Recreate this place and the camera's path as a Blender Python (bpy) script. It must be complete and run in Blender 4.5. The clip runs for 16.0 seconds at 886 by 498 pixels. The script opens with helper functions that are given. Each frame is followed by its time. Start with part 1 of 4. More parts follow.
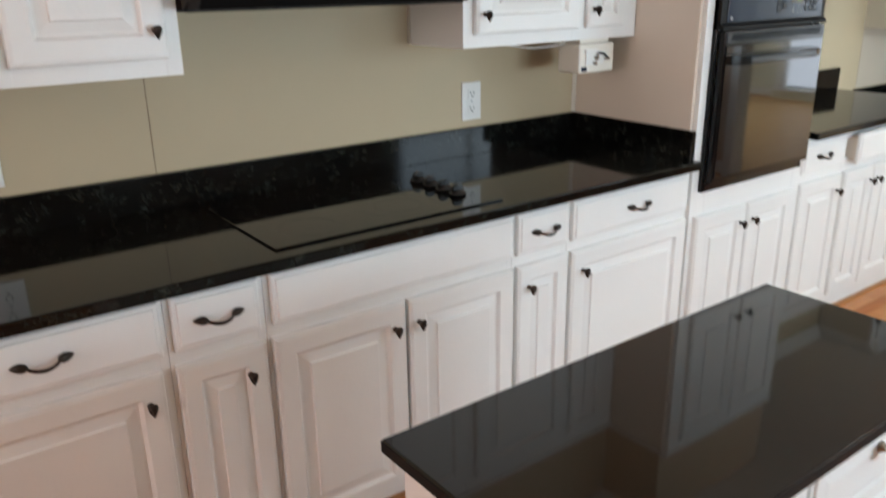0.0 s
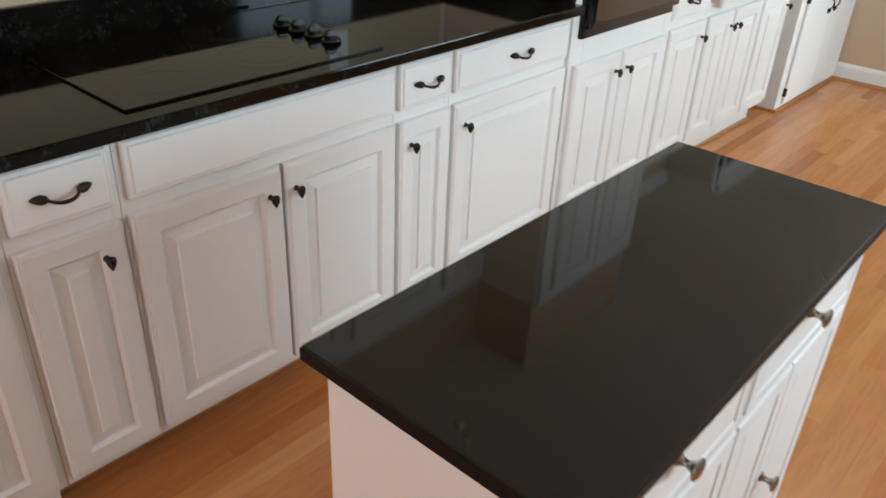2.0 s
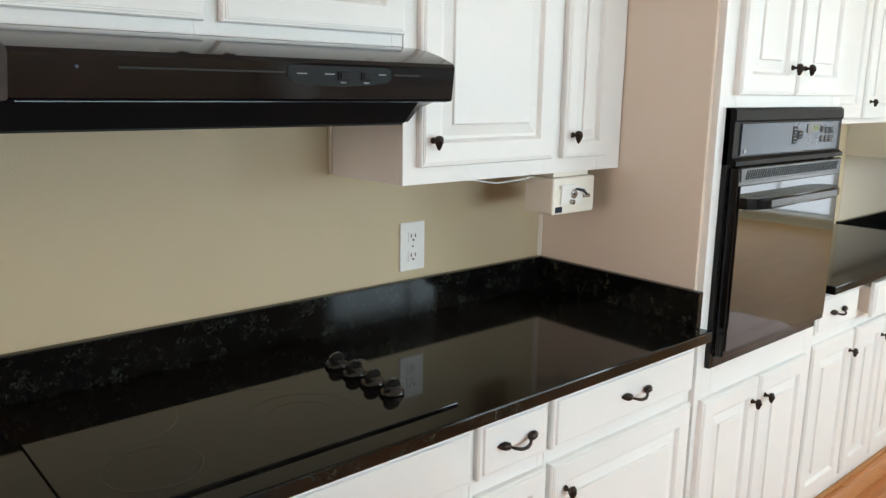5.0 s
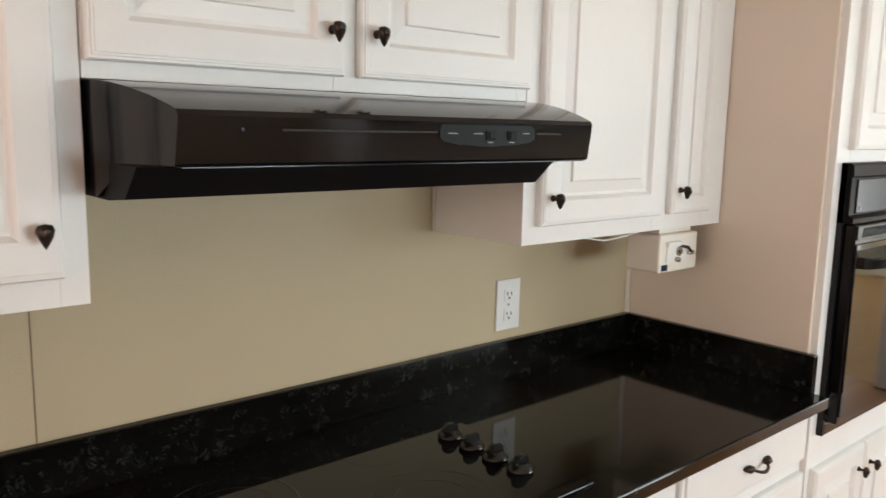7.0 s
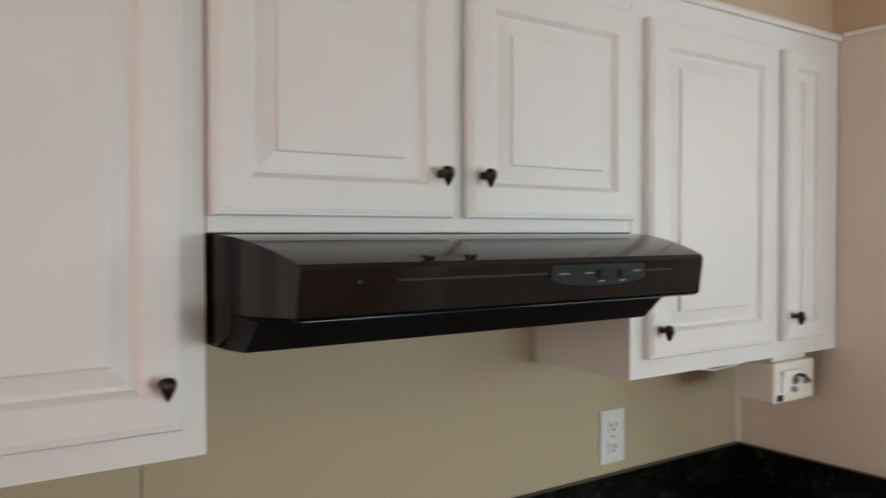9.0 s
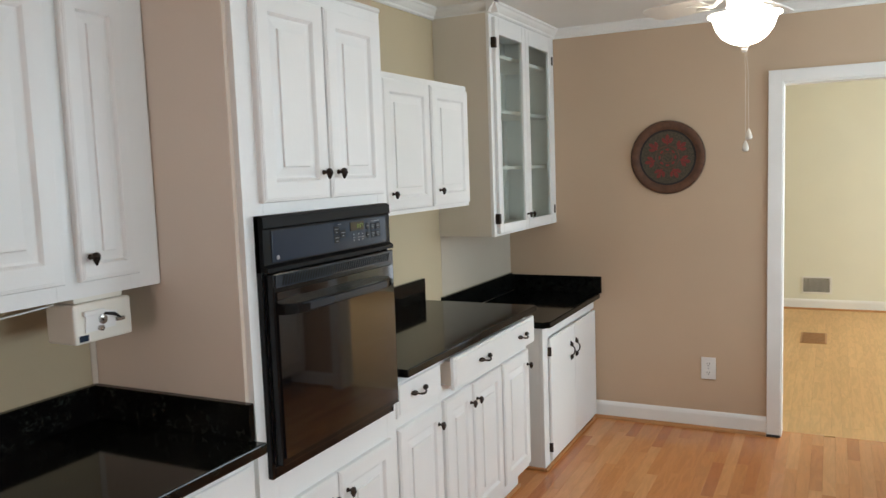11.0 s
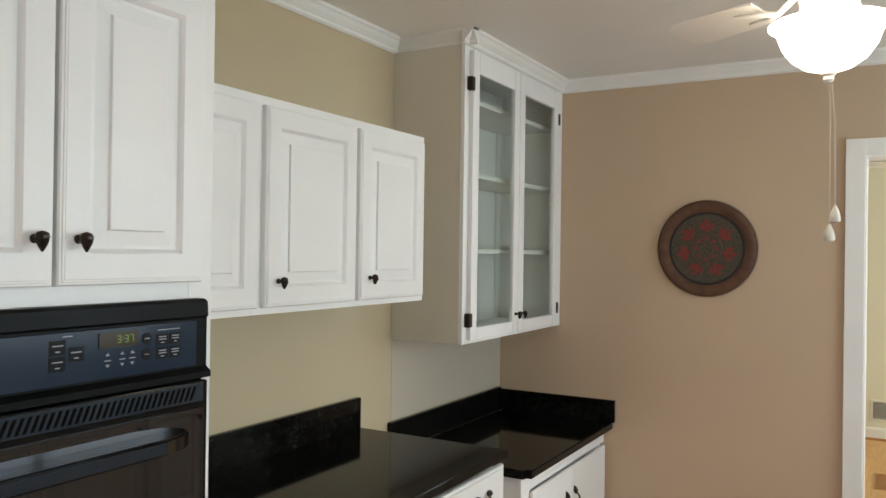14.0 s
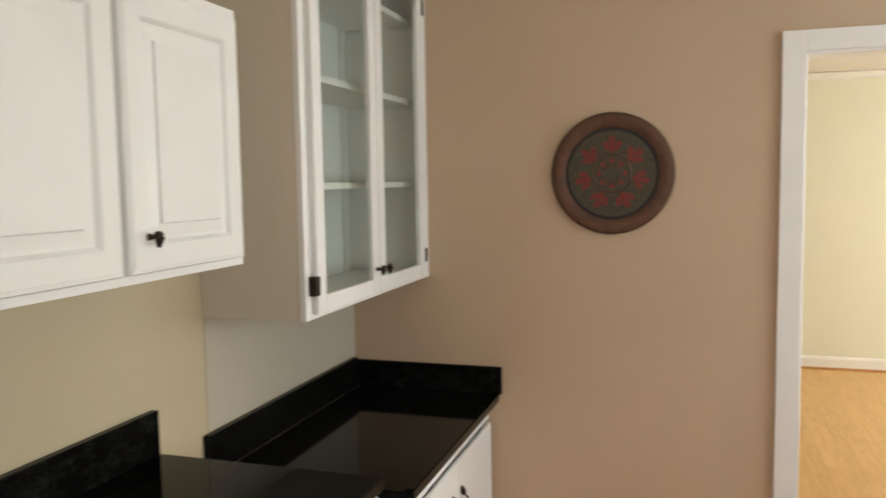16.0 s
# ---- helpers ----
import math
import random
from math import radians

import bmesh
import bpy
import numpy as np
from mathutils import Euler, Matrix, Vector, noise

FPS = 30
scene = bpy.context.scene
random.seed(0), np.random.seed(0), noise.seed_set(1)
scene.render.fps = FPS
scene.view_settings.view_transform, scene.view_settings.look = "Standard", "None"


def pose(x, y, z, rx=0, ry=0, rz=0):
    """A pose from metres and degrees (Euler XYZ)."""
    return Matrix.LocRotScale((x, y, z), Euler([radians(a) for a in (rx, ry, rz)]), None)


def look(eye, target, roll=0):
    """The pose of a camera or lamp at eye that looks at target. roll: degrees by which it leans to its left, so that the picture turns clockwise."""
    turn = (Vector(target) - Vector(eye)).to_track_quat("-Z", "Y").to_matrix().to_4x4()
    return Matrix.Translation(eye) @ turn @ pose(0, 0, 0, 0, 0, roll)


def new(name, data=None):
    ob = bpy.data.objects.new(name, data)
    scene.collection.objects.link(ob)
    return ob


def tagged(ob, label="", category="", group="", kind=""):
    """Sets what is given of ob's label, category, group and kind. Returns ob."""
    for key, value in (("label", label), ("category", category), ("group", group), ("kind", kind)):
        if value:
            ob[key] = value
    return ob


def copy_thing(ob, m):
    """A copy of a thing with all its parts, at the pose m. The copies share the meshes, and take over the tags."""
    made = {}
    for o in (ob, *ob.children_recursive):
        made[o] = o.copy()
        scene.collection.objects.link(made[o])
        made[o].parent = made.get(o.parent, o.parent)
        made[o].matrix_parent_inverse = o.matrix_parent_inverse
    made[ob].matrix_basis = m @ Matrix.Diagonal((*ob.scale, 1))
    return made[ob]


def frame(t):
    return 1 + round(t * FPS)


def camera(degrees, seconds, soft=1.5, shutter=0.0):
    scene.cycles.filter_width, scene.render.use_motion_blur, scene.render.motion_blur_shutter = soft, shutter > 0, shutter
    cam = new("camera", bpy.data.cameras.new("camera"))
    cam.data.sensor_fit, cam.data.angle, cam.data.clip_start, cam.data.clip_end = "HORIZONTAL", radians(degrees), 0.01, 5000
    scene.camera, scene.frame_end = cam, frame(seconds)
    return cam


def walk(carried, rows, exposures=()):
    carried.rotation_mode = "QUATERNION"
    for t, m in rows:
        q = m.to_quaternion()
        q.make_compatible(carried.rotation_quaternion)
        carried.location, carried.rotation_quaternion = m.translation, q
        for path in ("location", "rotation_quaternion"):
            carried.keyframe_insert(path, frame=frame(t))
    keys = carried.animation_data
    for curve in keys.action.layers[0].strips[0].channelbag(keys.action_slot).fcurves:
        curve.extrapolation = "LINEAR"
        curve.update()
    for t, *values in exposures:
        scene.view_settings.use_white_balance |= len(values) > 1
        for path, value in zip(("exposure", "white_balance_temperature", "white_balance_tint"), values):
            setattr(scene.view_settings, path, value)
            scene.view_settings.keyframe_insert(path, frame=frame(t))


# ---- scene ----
cam = camera(59.2, 16.0, soft=1.4, shutter=0.3)
PATH = [
    (0, (1.784, 0.857, 1.498), (2.905, 2.38, 0.847), -0.9),
    (0.5, (1.794, 0.852, 1.474), (2.972, 2.18, 0.552), -0.6),
    (1, (1.79, 0.836, 1.465), (3.033, 2.027, 0.448), 0.6),
    (1.5, (1.807, 0.926, 1.464), (3.084, 2.053, 0.416), 1.6),
    (2, (1.818, 1.057, 1.463), (3.128, 2.189, 0.462), 2.7),
    (2.5, (1.952, 1.159, 1.455), (3.131, 2.518, 0.581), 2.1),
    (3, (2.124, 1.172, 1.485), (3.164, 2.721, 0.766), 1.0),
    (3.5, (2.195, 1.191, 1.487), (3.37, 2.701, 0.906), 1.2),
    (3.7, (2.195, 1.23, 1.503), (3.486, 2.678, 1.015), 1.8),
    (5.8, (2.221, 1.557, 1.522), (3.514, 3.033, 1.137), 0.8),
    (6, (2.184, 1.61, 1.531), (3.512, 3.059, 1.159), 1.3),
    (6.5, (2.142, 1.647, 1.535), (3.492, 3.085, 1.204), 1.8),
    (7, (2.096, 1.638, 1.542), (3.388, 3.134, 1.233), 1.2),
    (7.5, (2.082, 1.642, 1.549), (3.268, 3.231, 1.283), 1.0),
    (8, (2.077, 1.667, 1.551), (3.228, 3.288, 1.331), 1.2),
    (8.5, (2.026, 1.68, 1.56), (3.007, 3.421, 1.494), 0.1),
    (9, (2.071, 1.687, 1.595), (3.219, 3.325, 1.553), 0.0),
    (9.5, (2.197, 1.552, 1.583), (3.695, 2.877, 1.586), -1.0),
    (10, (2.292, 1.386, 1.578), (3.903, 2.569, 1.509), -2.1),
    (10.2, (2.308, 1.293, 1.575), (3.874, 2.518, 1.352), -1.5),
    (10.5, (2.37, 1.185, 1.58), (4.07, 2.23, 1.37), -1.5),
    (11.2, (2.56, 1.135, 1.575), (4.35, 2.02, 1.37), -2.0),
    (12.3, (2.867, 1.235, 1.55), (4.692, 2.036, 1.384), -2.3),
    (12.5, (2.964, 1.229, 1.544), (4.788, 2.036, 1.388), -2.6),
    (13, (3.212, 1.167, 1.55), (5.0, 2.056, 1.451), -1.8),
    (13.5, (3.46, 1.279, 1.532), (5.245, 2.181, 1.54), -0.2),
    (14, (3.624, 1.311, 1.57), (5.363, 2.298, 1.578), 0.8),
    (14.5, (3.878, 1.356, 1.547), (5.56, 2.438, 1.515), 1.3),
    (15, (4.082, 1.411, 1.546), (5.71, 2.568, 1.435), 2.0),
    (15.5, (4.239, 1.63, 1.568), (5.987, 2.591, 1.422), 0.9),
    (16, (4.391, 1.74, 1.58), (6.291, 2.34, 1.41), -0.9),
]
EXPOSURES = [(0, 0.01, 5950, 9), (0.5, -0.04, 5950, 10), (1, -0.01, 5850, 9), (2, -0.04, 5850, 7), (2.5, 0.03, 5950, 5), (3, -0.01, 5950, 5), (3.5, 0.05, 5950, 5), (6, 0.19, 6350, 9), (7, 0.1, 6550, 11), (7.5, 0.08, 6500, 11), (8, 0.12, 6450, 10), (8.5, -0.33, 6500, 11), (9, -0.38, 6350, 11), (9.5, -0.49, 6100, 11), (10, -0.61, 5950, 11), (11.2, -0.42, 6150, 10), (12.5, -0.37, 6450, 9), (13, -0.51, 6300, 9), (14, -0.54, 6350, 9), (15, -0.65, 6900, 11), (15.5, -0.5, 7400, 14), (16, -0.43, 6900, 14)]
walk(cam, [(t, look(eye, target, roll)) for t, eye, target, roll in PATH], EXPOSURES)

# ---- world and light ----
world = bpy.data.worlds.new("world")
scene.world = world
world.use_nodes = True
wn = world.node_tree
sky = wn.nodes.new("ShaderNodeTexSky")
sky.sky_type, sky.sun_disc = "NISHITA", False
sky.sun_elevation, sky.sun_rotation = radians(53), radians(-11)
wn.nodes["Background"].inputs["Strength"].default_value = 0.12
wn.links.new(sky.outputs[0], wn.nodes["Background"].inputs["Color"])


def area_lamp(name, eye, target, w, h, watts, colour):
    d = bpy.data.lights.new(name, "AREA")
    d.shape, d.size, d.size_y, d.energy, d.color = "RECTANGLE", w, h, watts, colour
    ob = new(name, d)
    ob.matrix_world = look(eye, target)
    return ob


sun = bpy.data.lights.new("sun", "SUN")
sun.energy, sun.angle, sun.color = 3.0, radians(0.5), (1.0, 0.95, 0.86)
sun_ob = new("sun", sun)
sun_ob.matrix_world = look((3, 6, 8), (4.2, 0, 0))

area_lamp("window_daylight", (6.2, -0.51, 1.6), (5.8, 3, 1.3), 1.58, 1.08, 52, (0.82, 0.95, 1.0))
# second lamp is added to brighten the island front, no known source
area_lamp("window_daylight", (3.7, -0.51, 1.275), (3.5, 3, 1.1), 1.58, 0.44, 46, (0.82, 0.95, 1.0))
area_lamp("window_daylight", (-0.86, 1.4, 1.55), (3, 1.5, 1.3), 1.32, 1.12, 46, (1.0, 0.80, 0.72))
area_lamp("far_window_daylight", (9.4, -2.56, 1.5), (9.4, 3, 1.2), 1.9, 1.3, 165, (0.93, 1.0, 0.96))
area_lamp("far_window_daylight", (11.44, -1.0, 1.065), (7, -0.9, 1.0), 1.28, 1.82, 34, (0.95, 0.98, 1.0))


# ---- materials ----
def material(name, colour, rough=0.5, metal=0.0, colour2=None, scale=6.0, bump=0.0, bump_scale=60.0, rough_var=0.08, stretch=(1, 1, 1), ior=1.5):
    """Base colour mottled with a second one, roughness varied, fine relief."""
    m = bpy.data.materials.new(name)
    m.use_nodes = True
    nt = m.node_tree
    b = nt.nodes["Principled BSDF"]
    b.inputs["Metallic"].default_value = metal
    b.inputs["IOR"].default_value = ior
    geo = nt.nodes.new("ShaderNodeNewGeometry")
    mp = nt.nodes.new("ShaderNodeMapping")
    mp.inputs["Scale"].default_value = stretch
    nt.links.new(geo.outputs["Position"], mp.inputs[0])
    n1 = nt.nodes.new("ShaderNodeTexNoise")
    n1.inputs["Scale"].default_value, n1.inputs["Detail"].default_value = scale, 6
    nt.links.new(mp.outputs[0], n1.inputs["Vector"])
    ramp = nt.nodes.new("ShaderNodeValToRGB")
    c2 = colour2 or tuple(c * 0.93 for c in colour)
    ramp.color_ramp.elements[0].color = (*c2, 1)
    ramp.color_ramp.elements[1].color = (*colour, 1)
    ramp.color_ramp.elements[0].position, ramp.color_ramp.elements[1].position = 0.35, 0.65
    nt.links.new(n1.outputs["Fac"], ramp.inputs[0])
    nt.links.new(ramp.outputs[0], b.inputs["Base Color"])
    mr = nt.nodes.new("ShaderNodeMapRange")
    mr.inputs["To Min"].default_value = max(0.01, rough - rough_var)
    mr.inputs["To Max"].default_value = min(1, rough + rough_var)
    nt.links.new(n1.outputs["Fac"], mr.inputs["Value"])
    nt.links.new(mr.outputs[0], b.inputs["Roughness"])
    if bump:
        n2 = nt.nodes.new("ShaderNodeTexNoise")
        n2.inputs["Scale"].default_value, n2.inputs["Detail"].default_value = bump_scale, 4
        nt.links.new(mp.outputs[0], n2.inputs["Vector"])
        bp = nt.nodes.new("ShaderNodeBump")
        bp.inputs["Strength"].default_value, bp.inputs["Distance"].default_value = bump, 0.002
        nt.links.new(n2.outputs["Fac"], bp.inputs["Height"])
        nt.links.new(bp.outputs[0], b.inputs["Normal"])
    return m


def glass(name, tint=(0.95, 0.98, 0.96)):
    """Clear pane: a thin mix of see-through and gloss."""
    m = bpy.data.materials.new(name)
    m.use_nodes = True
    nt = m.node_tree
    nt.nodes.remove(nt.nodes["Principled BSDF"])
    tr = nt.nodes.new("ShaderNodeBsdfTransparent")
    tr.inputs[0].default_value = (*tint, 1)
    gl = nt.nodes.new("ShaderNodeBsdfGlossy")
    gl.inputs["Roughness"].default_value = 0.03
    mix = nt.nodes.new("ShaderNodeMixShader")
    mix.inputs[0].default_value = 0.07
    nt.links.new(tr.outputs[0], mix.inputs[1])
    nt.links.new(gl.outputs[0], mix.inputs[2])
    nt.links.new(mix.outputs[0], nt.nodes["Material Output"].inputs[0])
    return m


def coated_glass(name, share):
    """Black glass with a thin mirror coating that returns an even share of the light."""
    m = bpy.data.materials.new(name)
    m.use_nodes = True
    nt = m.node_tree
    b = nt.nodes["Principled BSDF"]
    b.inputs["Base Color"].default_value = (0.005, 0.0048, 0.0048, 1)
    b.inputs["Roughness"].default_value, b.inputs["IOR"].default_value = 0.05, 1.15
    gl = nt.nodes.new("ShaderNodeBsdfGlossy")
    gl.inputs["Color"].default_value = (0.94, 0.95, 1.0, 1)
    smear = nt.nodes.new("ShaderNodeTexNoise")
    smear.inputs["Scale"].default_value, smear.inputs["Detail"].default_value = 9, 5
    mr = nt.nodes.new("ShaderNodeMapRange")
    mr.inputs["To Min"].default_value, mr.inputs["To Max"].default_value = 0.01, 0.06
    nt.links.new(smear.outputs["Fac"], mr.inputs["Value"])
    nt.links.new(mr.outputs[0], gl.inputs["Roughness"])
    mix = nt.nodes.new("ShaderNodeMixShader")
    mix.inputs[0].default_value = share
    nt.links.new(b.outputs[0], mix.inputs[1])
    nt.links.new(gl.outputs[0], mix.inputs[2])
    nt.links.new(mix.outputs[0], nt.nodes["Material Output"].inputs[0])
    return m


def emitter(name, colour, strength):
    m = bpy.data.materials.new(name)
    m.use_nodes = True
    b = m.node_tree.nodes["Principled BSDF"]
    b.inputs["Base Color"].default_value = (0.8, 0.8, 0.78, 1)
    b.inputs["Roughness"].default_value = 0.35
    b.inputs["Emission Color"].default_value = (*colour, 1)
    b.inputs["Emission Strength"].default_value = strength
    return m


def oak(name, per_object, pale=0.0):
    """Oiled oak strip: a tone for each strip, cathedral grain drawn along x, pores and a few knots."""
    m = bpy.data.materials.new(name)
    m.use_nodes = True
    nt = m.node_tree
    L = nt.links.new
    b = nt.nodes["Principled BSDF"]
    geo = nt.nodes.new("ShaderNodeNewGeometry")
    if per_object:
        rnd = nt.nodes.new("ShaderNodeObjectInfo").outputs["Random"]
    else:
        rnd = geo.outputs["Random Per Island"]
    off = nt.nodes.new("ShaderNodeVectorMath")
    off.operation = "MULTIPLY_ADD"
    off.inputs[0].default_value = (37, 53, 11)
    comb = nt.nodes.new("ShaderNodeCombineXYZ")
    for k in range(3):
        L(rnd, comb.inputs[k])
    L(comb.outputs[0], off.inputs[1])
    L(geo.outputs["Position"], off.inputs[2])
    mp = nt.nodes.new("ShaderNodeMapping")
    mp.inputs["Scale"].default_value = (1.6, 12, 1)
    L(off.outputs[0], mp.inputs[0])
    n = nt.nodes.new("ShaderNodeTexNoise")
    n.inputs["Scale"].default_value, n.inputs["Detail"].default_value, n.inputs["Distortion"].default_value = 1.6, 3, 0.35
    L(mp.outputs[0], n.inputs["Vector"])
    wave = nt.nodes.new("ShaderNodeMath")
    wave.operation = "MULTIPLY"
    wave.inputs[1].default_value = 26.0
    L(n.outputs["Fac"], wave.inputs[0])
    sine = nt.nodes.new("ShaderNodeMath")
    sine.operation = "SINE"
    L(wave.outputs[0], sine.inputs[0])
    pores = nt.nodes.new("ShaderNodeTexNoise")
    pores.inputs["Scale"].default_value, pores.inputs["Detail"].default_value = 9.0, 6
    mp2 = nt.nodes.new("ShaderNodeMapping")
    mp2.inputs["Scale"].default_value = (1.5, 40, 1)
    L(off.outputs[0], mp2.inputs[0])
    L(mp2.outputs[0], pores.inputs["Vector"])
    tone = nt.nodes.new("ShaderNodeValToRGB")
    cr = tone.color_ramp
    cr.elements[0].position, cr.elements[0].color = 0.0, (0.446, 0.156, 0.048, 1)
    cr.elements[1].position, cr.elements[1].color = 1.0, (0.647, 0.308, 0.116, 1)
    e = cr.elements.new(0.25)
    e.color = (0.533, 0.21, 0.065, 1)
    e = cr.elements.new(0.7)
    e.color = (0.595, 0.252, 0.085, 1)
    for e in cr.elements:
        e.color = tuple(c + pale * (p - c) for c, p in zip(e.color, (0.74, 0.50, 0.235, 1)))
    L(rnd, tone.inputs[0])
    sheen = (0.21, 1.47)
    grain = nt.nodes.new("ShaderNodeMapRange")
    grain.inputs["From Min"].default_value, grain.inputs["From Max"].default_value = -1, 1
    grain.inputs["To Min"].default_value, grain.inputs["To Max"].default_value = 0.925, 1.035
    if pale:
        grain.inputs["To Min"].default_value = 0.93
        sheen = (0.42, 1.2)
    L(sine.outputs[0], grain.inputs["Value"])
    pr = nt.nodes.new("ShaderNodeMapRange")
    pr.inputs["From Min"].default_value, pr.inputs["From Max"].default_value = 0.35, 0.6
    pr.inputs["To Min"].default_value, pr.inputs["To Max"].default_value = 0.95, 1.02
    L(pores.outputs["Fac"], pr.inputs["Value"])
    mul = nt.nodes.new("ShaderNodeMath")
    mul.operation = "MULTIPLY"
    L(grain.outputs[0], mul.inputs[0])
    L(pr.outputs[0], mul.inputs[1])
    col = nt.nodes.new("ShaderNodeVectorMath")
    col.operation = "SCALE"
    L(tone.outputs[0], col.inputs[0])
    L(mul.outputs[0], col.inputs["Scale"])
    L(col.outputs[0], b.inputs["Base Color"])
    b.inputs["Roughness"].default_value, b.inputs["IOR"].default_value = sheen
    bp = nt.nodes.new("ShaderNodeBump")
    bp.inputs["Strength"].default_value, bp.inputs["Distance"].default_value = 0.15, 0.001
    L(mul.outputs[0], bp.inputs["Height"])
    L(bp.outputs[0], b.inputs["Normal"])
    return m


def granite(name, fleck=1.0):
    """Polished black granite with fine green-brown crystals."""
    m = bpy.data.materials.new(name)
    m.use_nodes = True
    nt = m.node_tree
    L = nt.links.new
    b = nt.nodes["Principled BSDF"]
    geo = nt.nodes.new("ShaderNodeNewGeometry")
    n = nt.nodes.new("ShaderNodeTexNoise")
    n.inputs["Scale"].default_value, n.inputs["Detail"].default_value, n.inputs["Roughness"].default_value = 26, 6, 0.6
    fine = nt.nodes.new("ShaderNodeTexNoise")
    fine.inputs["Scale"].default_value, fine.inputs["Detail"].default_value, fine.inputs["Distortion"].default_value = 120, 5, 1.4
    L(geo.outputs["Position"], n.inputs["Vector"])
    L(geo.outputs["Position"], fine.inputs["Vector"])
    mul = nt.nodes.new("ShaderNodeMath")
    mul.operation = "MULTIPLY"
    L(fine.outputs["Fac"], mul.inputs[0])
    L(n.outputs["Fac"], mul.inputs[1])
    r = nt.nodes.new("ShaderNodeValToRGB")
    cr = r.color_ramp
    cr.elements[0].position, cr.elements[0].color = 0.235, (0.0035, 0.0032, 0.003, 1)
    cr.elements[1].position, cr.elements[1].color = 0.44, (0.034 * fleck, 0.038 * fleck, 0.031 * fleck, 1)
    e = cr.elements.new(0.31)
    e.color = (0.008, 0.0086, 0.0068, 1)
    L(mul.outputs[0], r.inputs[0])
    L(r.outputs[0], b.inputs["Base Color"])
    b.inputs["Roughness"].default_value = 0.07
    b.inputs["IOR"].default_value = 1.36
    return m


WHITE = material("white_enamel", (0.81, 0.80, 0.775), 0.38, 0, (0.78, 0.77, 0.745), 3.0, 0.12, 90)
TRIM = material("white_trim_paint", (0.82, 0.81, 0.78), 0.4, 0, (0.78, 0.77, 0.735), 4.0, 0.1, 70)
ROSE = material("rosy_tan_wall_paint", (0.55, 0.412, 0.284), 0.62, 0, (0.525, 0.392, 0.270), 2.2, 0.25, 240)
STONE = material("stone_beige_paint", (0.50, 0.435, 0.345), 0.6, 0, (0.48, 0.415, 0.33), 2.2, 0.2, 200)
WALL = material("tan_wall_paint", (0.52, 0.425, 0.278), 0.62, 0, (0.495, 0.405, 0.264), 2.2, 0.25, 240)
BEIGE = material("beige_panel", (0.74, 0.64, 0.54), 0.5, 0, (0.71, 0.615, 0.52), 2.5, 0.1, 80)
CREAM = material("pale_yellow_wall_paint", (0.75, 0.74, 0.61), 0.65, 0, (0.725, 0.715, 0.59), 2.0, 0.2, 220)
CEIL = material("ceiling_paint", (0.83, 0.81, 0.76), 0.8, 0, (0.80, 0.78, 0.73), 2.0, 0.3, 160)
GRANITE = granite("black_granite", 0.9)
GRANITE_PLAIN = granite("plain_black_granite", 0.38)
GRANITE_PLAIN.node_tree.nodes["Principled BSDF"].inputs["IOR"].default_value = 1.22
SIDE = material("pale_beige_panel", (0.66, 0.60, 0.50), 0.5, 0, (0.635, 0.575, 0.48), 2.5, 0.1, 80)
CONTROL = material("dark_control_plastic", (0.010, 0.0115, 0.0115), 0.42, 0, None, 6, ior=1.2)
# black granite; brown tint stands in for the top's warm reflections
ISLE = material("black_granite_brown_reflection", (0.013, 0.010, 0.007), 0.045, 0, (0.009, 0.007, 0.005), 90, 0, 60, 0.02, ior=1.42)
CERAMIC = material("black_glass_ceramic", (0.006, 0.0055, 0.005), 0.05, 0, (0.005, 0.0048, 0.0045), 4, 0, 60, 0.02, ior=1.37)
RING = material("burner_ring_print", (0.042, 0.038, 0.030), 0.10, 0, ior=1.37)
BLACK = material("black_enamel", (0.005, 0.0045, 0.0048), 0.13, 0, (0.004, 0.0036, 0.004), 5, 0.02, 120, 0.03, ior=1.33)
HOUSING = material("satin_black_housing", (0.004, 0.004, 0.0042), 0.35, 0, None, 6, ior=1.18)
KNOBBLACK = material("glossy_black_knob_plastic", (0.010, 0.009, 0.008), 0.16, 0, None, 6, ior=1.5)
HOOD = material("glossy_black_hood_enamel", (0.008, 0.006, 0.0065), 0.085, 0, (0.006, 0.0048, 0.0052), 5, 0.02, 120, 0.02, ior=1.43)
BLACKGLASS = coated_glass("coated_black_oven_glass", 0.085)
# dark slate, its blue raised to stand in for reflected window light
SLATE = material("slate_window_blue", (0.024, 0.035, 0.055), 0.14, 0, (0.020, 0.030, 0.048), 3, ior=1.27)
MATTE = material("matte_black_plastic", (0.007, 0.007, 0.0075), 0.5, 0, ior=1.25)
BRONZE = material("oil_rubbed_bronze", (0.050, 0.038, 0.030), 0.36, 0.85, (0.028, 0.021, 0.017), 160, 0.15, 300)
NICKEL = material("brushed_nickel", (0.42, 0.395, 0.36), 0.24, 1.0, (0.33, 0.31, 0.285), 120)
PLASTIC = material("white_plastic", (0.80, 0.79, 0.76), 0.35)
IVORY = material("ivory_plastic", (0.78, 0.745, 0.66), 0.38)
DARK = material("dark_slot", (0.012, 0.011, 0.010), 0.7)
SLOT = material("black_vent_slot", (0.003, 0.003, 0.003), 0.8, 0, ior=1.1)
# blue cast in this grey stands in for the window's reflection
VENT = material("grey_strip_window_blue", (0.014, 0.020, 0.028), 0.22, 0, ior=1.4)
AMBER = material("dark_amber_display", (0.035, 0.022, 0.004), 0.15, 0, ior=1.3)
